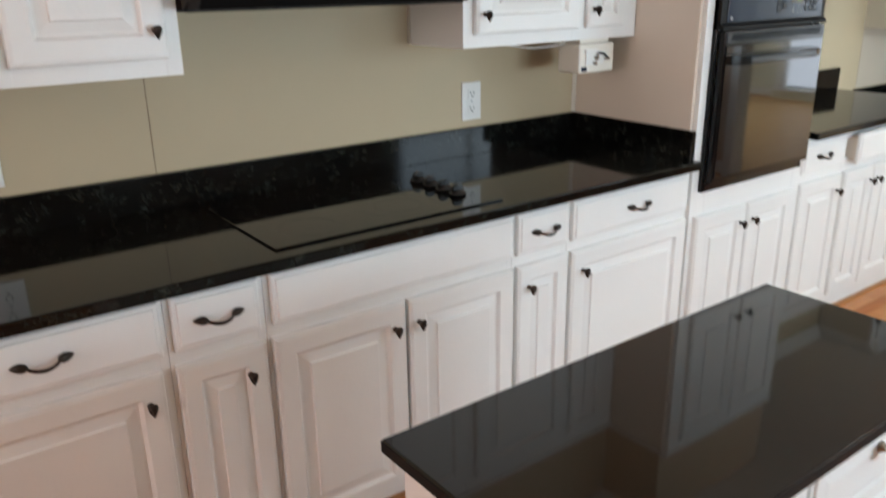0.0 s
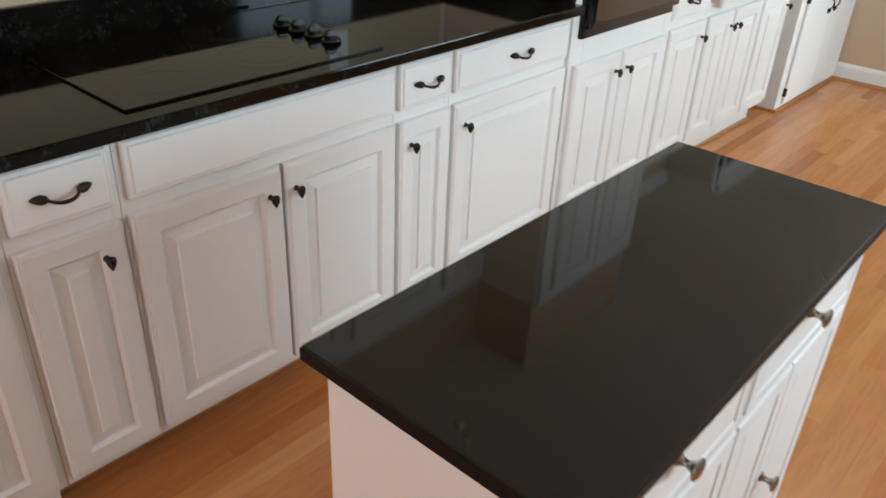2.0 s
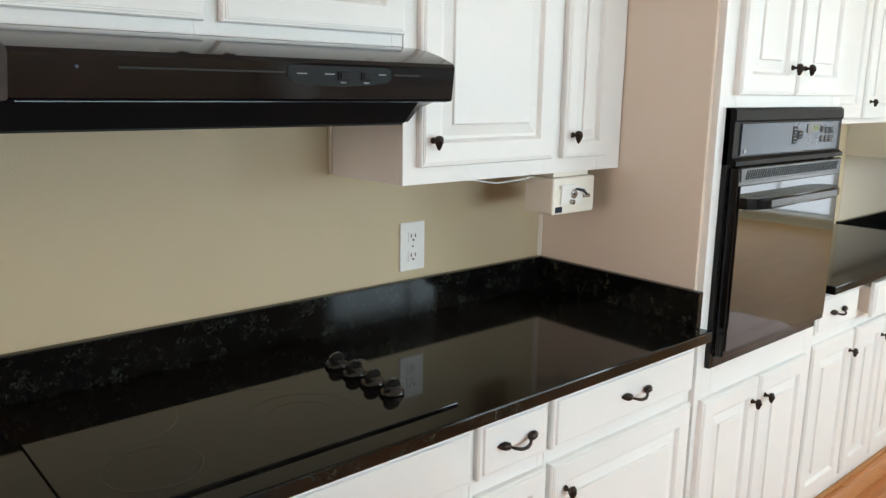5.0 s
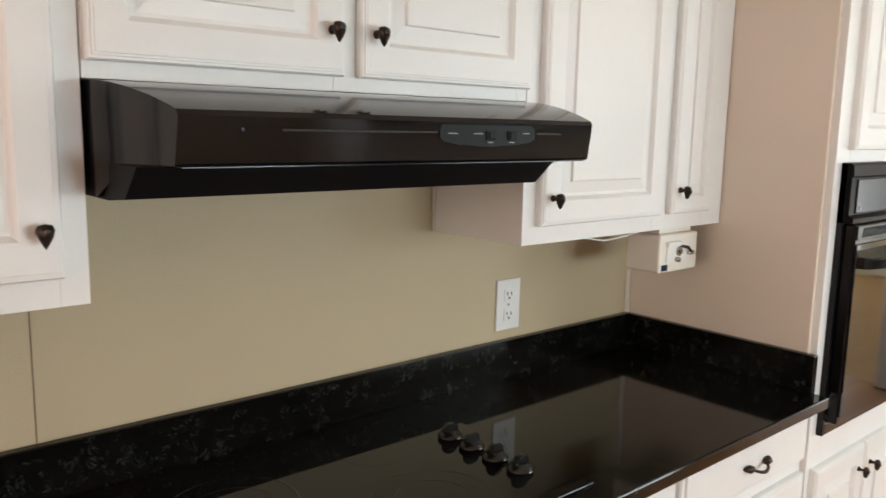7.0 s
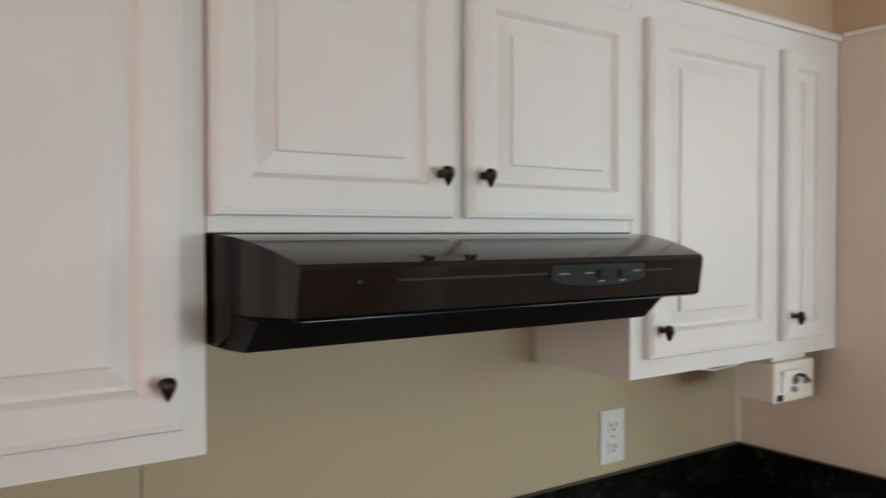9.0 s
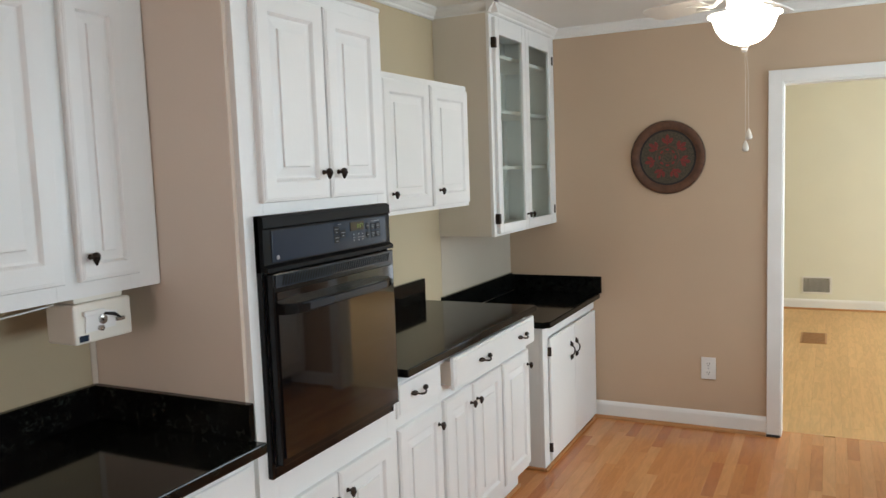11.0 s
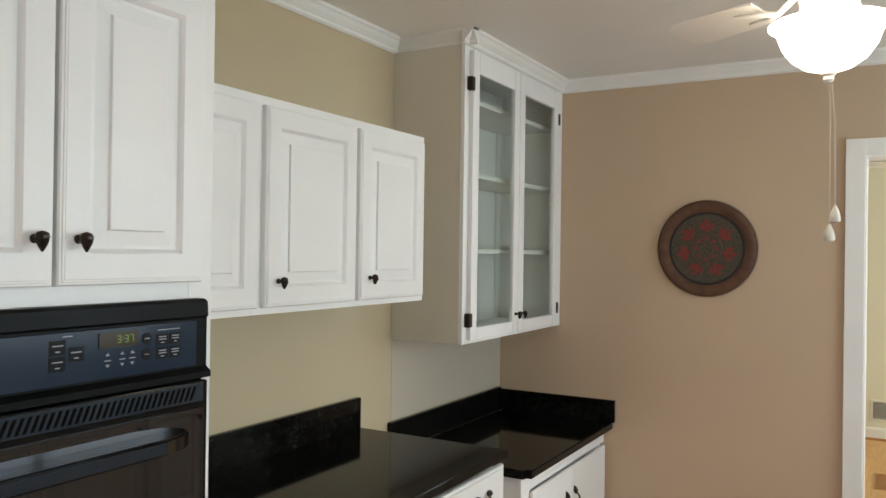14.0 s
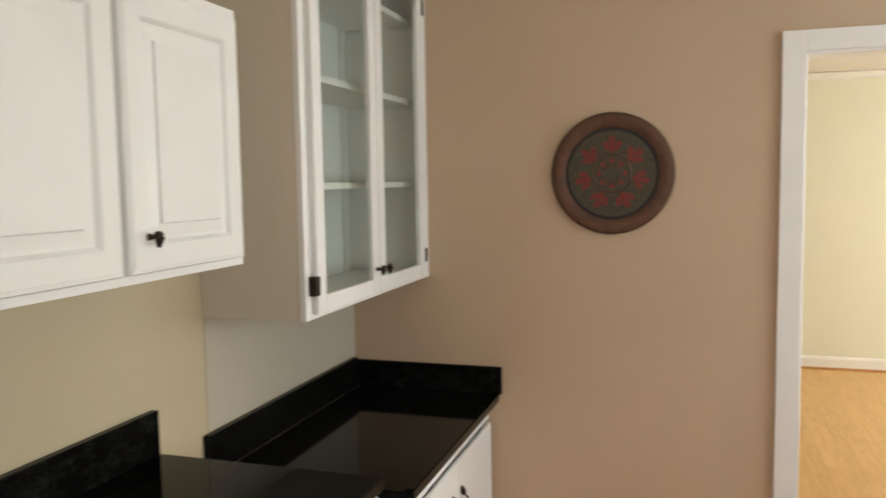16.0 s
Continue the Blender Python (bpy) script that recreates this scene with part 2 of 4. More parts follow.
STAIN = material("stained_toe_board", (0.145, 0.062, 0.028), 0.5, 0, (0.10, 0.042, 0.018), 12, 0.1, 60, 0.08, (0.5, 8, 3))
SHOE = material("oak_shoe_moulding", (0.47, 0.22, 0.075), 0.4, 0, (0.40, 0.18, 0.06), 10, 0.05, 60, 0.08, (8, 0.6, 3))
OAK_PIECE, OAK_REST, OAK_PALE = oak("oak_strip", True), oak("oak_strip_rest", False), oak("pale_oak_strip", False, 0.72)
FROST = glass("cabinet_pane", (0.93, 0.965, 0.94))
PLATEWOOD = material("carved_brown_wood", (0.112, 0.046, 0.020), 0.45, 0, (0.070, 0.027, 0.012), 30, 0.3, 90)
PLATEGREY = material("plate_olive_ground", (0.070, 0.060, 0.034), 0.55, 0, (0.034, 0.028, 0.017), 90, 0.3, 160)
PLATERED = material("plate_red_paint", (0.23, 0.024, 0.018), 0.55, 0, (0.12, 0.018, 0.013), 130)
LIT = emitter("lit_glass_bowl", (1.0, 0.86, 0.66), 16.0)
BOWL = material("white_glass_bowl", (0.82, 0.80, 0.74), 0.3)
GREEN = emitter("clock_digits", (0.40, 0.66, 0.0), 0.30)
GREEN.node_tree.nodes["Principled BSDF"].inputs["Base Color"].default_value = (0.03, 0.05, 0.0, 1)
GREY = material("grey_print", (0.27, 0.29, 0.31), 0.5)
METAL = material("painted_grille", (0.76, 0.74, 0.68), 0.45)
REG = material("register_oak", (0.34, 0.155, 0.05), 0.45, 0, (0.28, 0.125, 0.04), 12)
GRASS = material("lawn", (0.07, 0.11, 0.035), 0.9, 0, (0.045, 0.08, 0.025), 0.8)


# ---- mesh tools ----
ORIGIN = {}


def box(bm, x0, y0, z0, x1, y1, z1, bevel=0.0):
    """A box between two corners, its edges rounded by bevel."""
    v = [bm.verts.new((x, y, z)) for x in (x0, x1) for y in (y0, y1) for z in (z0, z1)]
    f = [bm.faces.new([v[i] for i in q]) for q in ((0, 1, 3, 2), (4, 6, 7, 5), (0, 4, 5, 1), (2, 3, 7, 6), (0, 2, 6, 4), (1, 5, 7, 3))]
    if bevel:
        bmesh.ops.bevel(bm, geom=list({e for q in f for e in q.edges}), offset=bevel, segments=2, affect="EDGES", profile=0.5)
    return bm


def a_box(*args):
    return box(bmesh.new(), *args)


def lathe(bm, profile, centre, axis="z", steps=24):
    """Turn (radius, height) pairs round an axis through centre; heights run along +z, or along -y."""
    rings = []
    for r, h in profile:
        ring = []
        for k in range(steps):
            a = 2 * math.pi * k / steps
            p = (r * math.cos(a), r * math.sin(a), h) if axis == "z" else ((r * math.cos(a), -h, r * math.sin(a)) if axis == "y" else (-h, r * math.cos(a), r * math.sin(a)))
            ring.append(bm.verts.new(Vector(centre) + Vector(p)))
        rings.append(ring)
    for a, b in zip(rings, rings[1:]):
        for k in range(steps):
            bm.faces.new((a[k], a[(k + 1) % steps], b[(k + 1) % steps], b[k]))
    bm.faces.new(rings[0])
    bm.faces.new(rings[-1])
    return bm


def tube(bm, points, radii, steps=8):
    """A round bar through points, its radius from point to point."""
    rings = []
    pts = [Vector(p) for p in points]
    for i, p in enumerate(pts):
        way = (pts[min(i + 1, len(pts) - 1)] - pts[max(i - 1, 0)]).normalized()
        side = way.cross(Vector((0.13, 0.21, 0.97))).normalized()
        up = way.cross(side)
        r = radii[i] if isinstance(radii, (list, tuple)) else radii
        rings.append([bm.verts.new(p + r * (math.cos(2 * math.pi * k / steps) * side + math.sin(2 * math.pi * k / steps) * up)) for k in range(steps)])
    for a, b in zip(rings, rings[1:]):
        for k in range(steps):
            bm.faces.new((a[k], a[(k + 1) % steps], b[(k + 1) % steps], b[k]))
    bm.faces.new(rings[0])
    bm.faces.new(rings[-1])
    return bm


def prism(bm, outline, a, b, axis="x"):
    """Push a flat outline through from a to b: outlines are (y, z) along x, (x, y) along z, (x, z) along y."""
    def at(p, d):
        return (d, p[0], p[1]) if axis == "x" else ((p[0], d, p[1]) if axis == "y" else (p[0], p[1], d))
    va, vb = [bm.verts.new(at(p, a)) for p in outline], [bm.verts.new(at(p, b)) for p in outline]
    n = len(outline)
    for k in range(n):
        bm.faces.new((va[k], va[(k + 1) % n], vb[(k + 1) % n], vb[k]))
    bm.faces.new(va)
    bm.faces.new(vb)
    return bm


def finish(bm, name, mat, smooth=False):
    bmesh.ops.recalc_face_normals(bm, faces=bm.faces)
    me = bpy.data.meshes.new(name)
    bm.to_mesh(me)
    bm.free()
    me.materials.append(mat)
    if smooth:
        for p in me.polygons:
            p.use_smooth = True
        me.set_sharp_from_angle(angle=radians(35))
    return me


def thing(name, at, label, category, group="", kind=""):
    """An Empty at a thing's base."""
    ob = new(name)
    ob.location = at
    ob.empty_display_size = 0.05
    ORIGIN[ob.name] = Vector(at)
    return tagged(ob, label, category, group, kind)


def part(name, bm, mat, parent, label="", smooth=False):
    """One mesh, drawn in world metres, hung under a thing or under a part."""
    o = ORIGIN[parent.name]
    bmesh.ops.translate(bm, verts=bm.verts, vec=-o)
    ob = new(name, finish(bm, name, mat, smooth))
    ob.parent = parent
    ORIGIN[ob.name] = o
    return tagged(ob, label)


def single(name, bm, mat, label, category, kind="", group="", smooth=False):
    """A thing that is one mesh."""
    ob = new(name, finish(bm, name, mat, smooth))
    ORIGIN[ob.name] = Vector((0, 0, 0))
    return tagged(ob, label, category, group, kind)


# ---- the shell ----
NORTH, EAST, SOUTH, WEST, TOP = 3.0, 7.195, -0.45, -0.8, 2.402
FAR_E, FAR_S, FAR_N = 11.35, -2.5, 3.4


def structure(name, bm, mat, label, category="wall"):
    return single(name, bm, mat, label, category, "structure")


structure("wall_north", a_box(WEST - 0.12, NORTH, -0.05, EAST, NORTH + 0.12, TOP), WALL, "tan painted kitchen wall behind the counters")
bm = bmesh.new()
for a, b, c, d in ((SOUTH, 0.75, -0.05, TOP), (2.05, NORTH, -0.05, TOP), (0.75, 2.05, -0.05, 1.0), (0.75, 2.05, 2.1, TOP)):
    box(bm, WEST - 0.12, a, c, WEST, b, d)
structure("wall_west", bm, WALL, "tan painted kitchen wall with a window")
bm = bmesh.new()
xs = [WEST - 0.12, 2.9, 4.5, 5.4, 7.0, EAST]
for k in range(5):
    if k in (1, 3):
        box(bm, xs[k], SOUTH - 0.12, -0.05, xs[k + 1], SOUTH, 1.05)
        box(bm, xs[k], SOUTH - 0.12, 2.15, xs[k + 1], SOUTH, TOP)
    else:
        box(bm, xs[k], SOUTH - 0.12, -0.05, xs[k + 1], SOUTH, TOP)
structure("wall_south", bm, WALL, "tan painted wall with a window and an added low window")
DOOR_L, DOOR_R, HEAD = 1.395, 0.42, 1.992
bm = bmesh.new()
box(bm, EAST, DOOR_L, -0.05, EAST + 0.12, FAR_N, TOP)
box(bm, EAST, FAR_S, -0.05, EAST + 0.12, DOOR_R, TOP)
box(bm, EAST, DOOR_R, HEAD, EAST + 0.12, DOOR_L, TOP)
structure("wall_east", bm, ROSE, "rosy tan painted end wall with a cased doorway")
bm = bmesh.new()
box(bm, EAST + 0.12, FAR_N, -0.05, FAR_E, FAR_N + 0.1, TOP)
box(bm, EAST + 0.124, DOOR_L + 0.09, 0, EAST + 0.128, FAR_N, TOP)
structure("wall_far_north", bm, CREAM, "pale yellow wall of the next room")
bm = bmesh.new()
box(bm, FAR_E, FAR_S, -0.05, FAR_E + 0.12, -1.66, TOP)
box(bm, FAR_E, -0.34, -0.05, FAR_E + 0.12, FAR_N, TOP)
box(bm, FAR_E, -1.66, -0.05, FAR_E + 0.12, -0.34, 0.13)
box(bm, FAR_E, -1.66, 2.0, FAR_E + 0.12, -0.34, TOP)
structure("wall_far_east", bm, CREAM, "pale yellow wall of the next room")
bm = bmesh.new()
box(bm, EAST + 0.12, FAR_S - 0.12, -0.05, 8.45, FAR_S, TOP)
box(bm, 10.35, FAR_S - 0.12, -0.05, FAR_E + 0.12, FAR_S, TOP)
box(bm, 8.45, FAR_S - 0.12, -0.05, 10.35, FAR_S, 0.85)
box(bm, 8.45, FAR_S - 0.12, 2.15, 10.35, FAR_S, TOP)
structure("wall_far_south", bm, CREAM, "pale yellow wall with a window")
structure("ceiling", a_box(WEST - 0.12, SOUTH - 0.12, TOP, EAST + 0.12, NORTH + 0.12, TOP + 0.1), CEIL, "white painted kitchen ceiling", "ceiling")
structure("ceiling_far", a_box(EAST + 0.12, FAR_S - 0.12, TOP + 0.004, FAR_E + 0.12, FAR_N + 0.1, TOP + 0.1), CEIL, "white painted ceiling of the next room", "ceiling")
structure("ground", a_box(-60, -80, -0.5, 80, 60, -0.4), GRASS, "green lawn outside the house", "ground")
structure("soffit", a_box(1.2, 2.735, 2.075, 4.0, NORTH, TOP), ROSE, "rosy tan painted soffit above the wall cabinets", "soffit")
structure("soffit_oven", a_box(4.0, 2.465, 2.0805, 4.71, NORTH, TOP), ROSE, "rosy tan painted soffit above the oven cabinet", "soffit")

# crown moulding: a stepped cove, as (distance from the wall, depth under the ceiling)
COVE = [(0, 0), (0.048, 0), (0.048, -0.010), (0.040, -0.015), (0.032, -0.026), (0.020, -0.037), (0.015, -0.041), (0.015, -0.050), (0.008, -0.056), (0, -0.056)]


def crown(name, a, b, wall, axis, sign):
    bm = bmesh.new()
    out = [(wall + sign * d, TOP + h) for d, h in COVE]
    prism(bm, out, a, b, axis)
    return structure(name, bm, TRIM, "white crown moulding under the ceiling", "moulding")


crown("crown_north", 4.71, 6.19, NORTH, "x", -1)
crown("crown_cabinet", 6.1575, EAST, 2.682, "x", -1)
crown("crown_cabinet_side", 2.634, NORTH, 6.205, "y", -1)
crown("crown_east", SOUTH, 2.675, EAST, "y", -1)
crown("crown_far", FAR_S, FAR_N, FAR_E, "y", -1)
SKIRT = [(0, 0), (0.014, 0), (0.014, 0.085), (0.010, 0.098), (0.004, 0.108), (0, 0.108)]
ROUND = [(0.014, 0), (0.032, 0), (0.030, 0.010), (0.024, 0.017), (0.014, 0.019)]


def skirting(a, b, wall, axis, sign):
    for name, shape, mat, label in (("baseboard", SKIRT, TRIM, "white painted baseboard"), ("shoe_moulding", ROUND, SHOE, "oak shoe moulding along the baseboard")):
        bm = bmesh.new()
        prism(bm, [(wall + sign * d, h) for d, h in shape], a, b, axis)
        structure(name, bm, mat, label, "trim")


skirting(DOOR_L + 0.062, 2.455, EAST, "y", -1)
skirting(SOUTH, DOOR_R - 0.062, EAST, "y", -1)
skirting(FAR_S, -1.78, FAR_E, "y", -1)
skirting(-0.22, FAR_N, FAR_E, "y", -1)

# cased doorway
door = thing("door_1", (EAST, 0.9, 0), "white painted cased doorway to the next room", "doorway", kind="structure")
part("jamb", a_box(EAST - 0.004, DOOR_L - 0.018, 0, EAST + 0.125, DOOR_L, HEAD, 0.001), TRIM, door)
part("jamb", a_box(EAST - 0.004, DOOR_R, 0, EAST + 0.125, DOOR_R + 0.018, HEAD, 0.001), TRIM, door)
part("head_jamb", a_box(EAST - 0.004, DOOR_R + 0.018, HEAD - 0.018, EAST + 0.125, DOOR_L - 0.018, HEAD, 0.001), TRIM, door)
for x, s in ((EAST, -1), (EAST + 0.12, 1)):
    xa, xb = sorted((x, x + s * 0.02))
    part("casing", a_box(xa, DOOR_L - 0.012, 0, xb, DOOR_L + 0.06, HEAD + 0.058, 0.0015), TRIM, door)
    part("casing", a_box(xa, DOOR_R - 0.06, 0, xb, DOOR_R + 0.012, HEAD + 0.058, 0.0015), TRIM, door)
    part("head_casing", a_box(xa, DOOR_R + 0.012, HEAD - 0.008, xb, DOOR_L - 0.012, HEAD + 0.058, 0.0015), TRIM, door)
part("plinth_stop", a_box(EAST - 0.03, DOOR_L - 0.012, 0, EAST - 0.02, DOOR_L + 0.06, 0.012), DARK, door)


def window(name, x0, x1, z0, z1, y, along="x", blinds=False):
    """A sash window in a wall: frame, sill, meeting rail, panes and slatted blinds."""
    def bx(a0, d0, c0, a1, d1, c1, bev=0.003):
        return a_box(a0, d0, c0, a1, d1, c1, bev) if along == "x" else a_box(d0, a0, c0, d1, a1, c1, bev)
    base = ((x0 + x1) / 2, y, z0) if along == "x" else (y, (x0 + x1) / 2, z0)
    w = thing(name, base, "white painted sash window letting in daylight", "window", kind="structure")
    s = 1 if y < 5 else -1
    for a, b in ((x0 - 0.08, x0), (x1, x1 + 0.08)):
        part("casing", bx(a, min(y, y + s * 0.02), z0, b, max(y, y + s * 0.02), z1 + 0.08), TRIM, w)
    part("casing", bx(x0, min(y, y + s * 0.02), z1, x1, max(y, y + s * 0.02), z1 + 0.08), TRIM, w)
    part("window_sill", bx(x0 - 0.1, min(y, y + s * 0.06), z0 - 0.03, x1 + 0.1, max(y, y + s * 0.06), z0), TRIM, w)
    d0, d1 = sorted((y - s * 0.03, y - s * 0.005))
    zm = (z0 + z1) / 2
    part("meeting_rail", bx(x0, d0, zm - 0.02, x1, d1, zm + 0.02), TRIM, w)
    for a, b in ((x0, x0 + 0.04), (x1 - 0.04, x1), ((x0 + x1) / 2 - 0.02, (x0 + x1) / 2 + 0.02)):
        part("window_frame", bx(a, d0, z0, b, d1, zm - 0.02), TRIM, w)
        part("window_frame", bx(a, d0, zm + 0.02, b, d1, z1), TRIM, w)
    if blinds:
        n = int((z1 - z0) / 0.045)
        for k in range(n):
            z = z0 + 0.02 + k * 0.045
            part("slat", bx(x0 + 0.01, y + s * 0.002, z, x1 - 0.01, y + s * 0.03, z + 0.003, 0), TRIM, w)
    return w


window("window_1", 5.4, 7.0, 1.05, 2.15, SOUTH)
# unseen low window, added only as an opening for the extra lamp
window("window_5", 2.9, 4.5, 1.05, 1.5, SOUTH)
structure("wall_infill", a_box(2.9, SOUTH - 0.12, 1.5, 4.5, SOUTH - 0.002, 2.1495), WALL, "tan painted wall above the added low window")
window("window_2", 0.75, 2.05, 1.0, 2.1, WEST, "y")
window("window_3", 8.45, 10.35, 0.85, 2.15, FAR_S)
window("window_4", -1.66, -0.34, 0.13, 2.0, FAR_E, "y", True)

structure("wall_patch", a_box(6.20, NORTH - 0.002, 0.904, EAST, NORTH - 0.0004, 1.225), STONE, "stone beige painted wall under the glazed cabinet")

# ---- cabinet fronts and hardware ----
def rings(bm, x0, x1, z0, z1, y, steps):
    """Nested rectangles on a front that faces -y: steps are (inset, set-back)."""
    loops = []
    for inset, back in steps:
        a, b, c, d = x0 + inset, x1 - inset, z0 + inset, z1 - inset
        loops.append([bm.verts.new(p) for p in ((a, y + back, c), (b, y + back, c), (b, y + back, d), (a, y + back, d))])
    for p, q in zip(loops, loops[1:]):
        for k in range(4):
            bm.faces.new((p[k], p[(k + 1) % 4], q[(k + 1) % 4], q[k]))
    bm.faces.new(loops[-1])
    bm.faces.new(loops[0])
    return bm


def raised_panel(x0, x1, z0, z1, y):
    """A raised-panel door with a beaded edge."""
    k = min(1.0, (x1 - x0) / 0.232)
    return rings(bmesh.new(), x0, x1, z0, z1, y, [(0, 0.02), (0, 0.007), (0.0025, 0.0035), (0.006, 0.0032), (0.0065, 0.0012), (0.010, 0.001), (0.0105, 0), (0.052 * k, 0), (0.056 * k, 0.004),
                                                  (0.060 * k, 0.0095), (0.066 * k, 0.010), (0.090 * k, 0.006), (0.0915 * k, 0.0006), (0.094 * k, 0)])


def drawer_panel(x0, x1, z0, z1, y):
    return rings(bmesh.new(), x0, x1, z0, z1, y, [(0, 0.02), (0, 0.009), (0.003, 0.005), (0.010, 0.0045), (0.012, 0.001), (0.014, 0)])


def knob(x, z, y, parent):
    """A bronze leaf knob: a flared post and a pointed, fluted head."""
    bm = bmesh.new()
    lathe(bm, [(0.0075, 0), (0.0065, 0.003), (0.004, 0.008), (0.0035, 0.013), (0.006, 0.018)], (x, y, z), "y", 10)
    out = [(-0.0085, 0.010), (-0.0115, 0.004), (-0.009, -0.006), (-0.003, -0.017), (0, -0.021), (0.003, -0.017), (0.009, -0.006), (0.0115, 0.004), (0.0085, 0.010), (0, 0.012)]
    n = len(out)
    layers = [(0.88, 0.016), (0.99, 0.020), (0.84, 0.025), (0.44, 0.0285)]
    loops = [[bm.verts.new((x + a * s, y - d, z + b * s)) for a, b in out] for s, d in layers]
    for p, q in zip(loops, loops[1:]):
        for k in range(n):
            bm.faces.new((p[k], p[(k + 1) % n], q[(k + 1) % n], q[k]))
    bm.faces.new(loops[0])
    bm.faces.new(loops[-1])
    for dx in (-0.004, 0, 0.004):
        tube(bm, [(x + dx * 1.15, y - 0.026, z + 0.006), (x + dx * 0.9, y - 0.0295, z - 0.002), (x + dx * 0.3, y - 0.0255, z - 0.0125)], 0.0012, 5)
    return part("knob", bm, BRONZE, parent, "oil-rubbed bronze leaf knob", True)


def pull(x, z, y, parent, length=0.074, upright=False):
    """A bronze pull: two leaf feet and a bowed, thickening bar."""
    bm = bmesh.new()
    h = length / 2

    def at(u, out, w):
        return (x + w, y - out, z + u) if upright else (x + u, y - out, z + w)
    for s in (-1, 1):
        tube(bm, [at(s * (h + 0.022), 0.001, 0.001), at(s * (h + 0.014), 0.004, 0.001), at(s * (h + 0.004), 0.007, 0.0), at(s * (h - 0.005), 0.009, -0.002), at(s * (h - 0.010), 0.010, -0.004)], [0.0008, 0.0068, 0.0098, 0.0082, 0.0030], 10)
        tube(bm, [at(s * (h + 0.018), 0.009, 0.001), at(s * (h + 0.005), 0.0172, 0), at(s * (h - 0.006), 0.0168, -0.003)], [0.0006, 0.0016, 0.0008], 5)
    pts, rr = [], []
    for k in range(11):
        u = -h + 0.006 + (length - 0.012) * k / 10
        q = max(0.0, 1 - (u / (h - 0.006)) ** 2)
        pts.append(at(u, 0.009 + 0.016 * q ** 0.7, -0.003 - 0.007 * q if not upright else 0.004 * math.sin(math.pi * u / h)))
        rr.append(0.0028 + 0.0014 * q)
    tube(bm, pts, rr, 8)
    return part("pull", bm, BRONZE, parent, "oil-rubbed bronze bail pull", True)


FACE, FRONT, BACK = 2.455, 2.435, NORTH
Z_TOE, Z_DOOR, Z_DR0, Z_DR1, Z_TOP = 0.140, 0.705, 0.739, 0.864, 0.884


def carcass(cab, x0, x1, z0, z1, yf, stiles, rails, mat=WHITE):
    """Cabinet body: a closed box set back behind a face frame of stiles and rails."""
    part("body", a_box(x0 + 0.001, yf + 0.019, z0, x1 - 0.001, BACK - 0.002, z1), mat, cab)
    for a, b in stiles:
        part("stile", a_box(a, yf, z0, b, yf + 0.018, z1, 0.0006), WHITE, cab)
    for a, b, c, d in rails:
        part("rail", a_box(a, yf + 0.0003, c, b, yf + 0.018, d), WHITE, cab)


def base_cabinet(x0, x1, label, fronts, white_toe=False, lift=0.0):
    """Base unit: fronts are ('door', x0, x1, knob x), ('drawer', x0, x1, pull x) or ('false', x0, x1)."""
    cab = thing("base_cabinet", ((x0 + x1) / 2, 2.75, 0), label, "cabinet", "white base cabinets along the wall")
    top, dr1 = Z_TOP + lift, Z_DR1 + lift * 0.7
    carcass(cab, x0, x1, 0.115, top, FACE, [(x0 + 0.0005, x0 + 0.02), (x1 - 0.02, x1 - 0.0005)], [(x0 + 0.02, x1 - 0.02, 0.115, 0.165), (x0 + 0.02, x1 - 0.02, 0.69, 0.76), (x0 + 0.02, x1 - 0.02, 0.845, top)])
    ty = 2.515 if lift else (2.53 if white_toe else 2.578)
    part("toe_board", a_box(x0 + 0.001, ty, 0.0, x1 - 0.001, ty + 0.02, 0.1145), WHITE if white_toe else STAIN, cab, "" if white_toe else "dark stained recessed toe board")
    if lift or not white_toe:
        part("toe_moulding", a_box(x0 + 0.001, ty - 0.016, 0.0, x1 - 0.001, ty - 0.0005, 0.016, 0.004), SHOE, cab, "oak moulding")
    for f in fronts:
        kind, a, b = f[:3]
        y = f[4] if len(f) > 4 else FRONT
        if kind == "door":
            d = part("door", raised_panel(a, b, Z_TOE, Z_DOOR, y), WHITE, cab)
            if f[3]:
                knob(f[3], 0.636, y, d)
        else:
            d = part("drawer_front", drawer_panel(a, b, Z_DR0 + lift * 0.5, dr1, y), WHITE, cab)
            if len(f) > 3 and f[3]:
                for px in (f[3] if isinstance(f[3], tuple) else (f[3],)):
                    pull(px, 0.803 + lift * 0.6, y, d)
            if y < FRONT - 0.005:
                part("drawer_box", a_box(a + 0.015, y + 0.02, Z_DR0 + 0.015, b - 0.015, FACE + 0.35, Z_DR1 - 0.015), BEIGE, d, "drawer pulled slightly open")
    return cab


base_cabinet(1.60, 2.211, "white painted base cabinet with a drawer over a door", [("drawer", 1.735, 2.198, 1.965), ("door", 1.735, 2.19, 2.153)], True)
base_cabinet(2.211, 2.440, "narrow white base cabinet with drawer and raised-panel door", [("drawer", 2.224, 2.424, 2.325), ("door", 2.220, 2.430, 2.383)])
base_cabinet(2.440, 3.207, "wide white two-door base cabinet under the cooktop", [("false", 2.455, 3.200), ("door", 2.449, 2.824, 2.786), ("door", 2.833, 3.202, 2.862)])
base_cabinet(3.207, 3.430, "narrow white base cabinet with drawer and raised-panel door", [("drawer", 3.218, 3.421, 3.322), ("door", 3.218, 3.424, 3.259)])
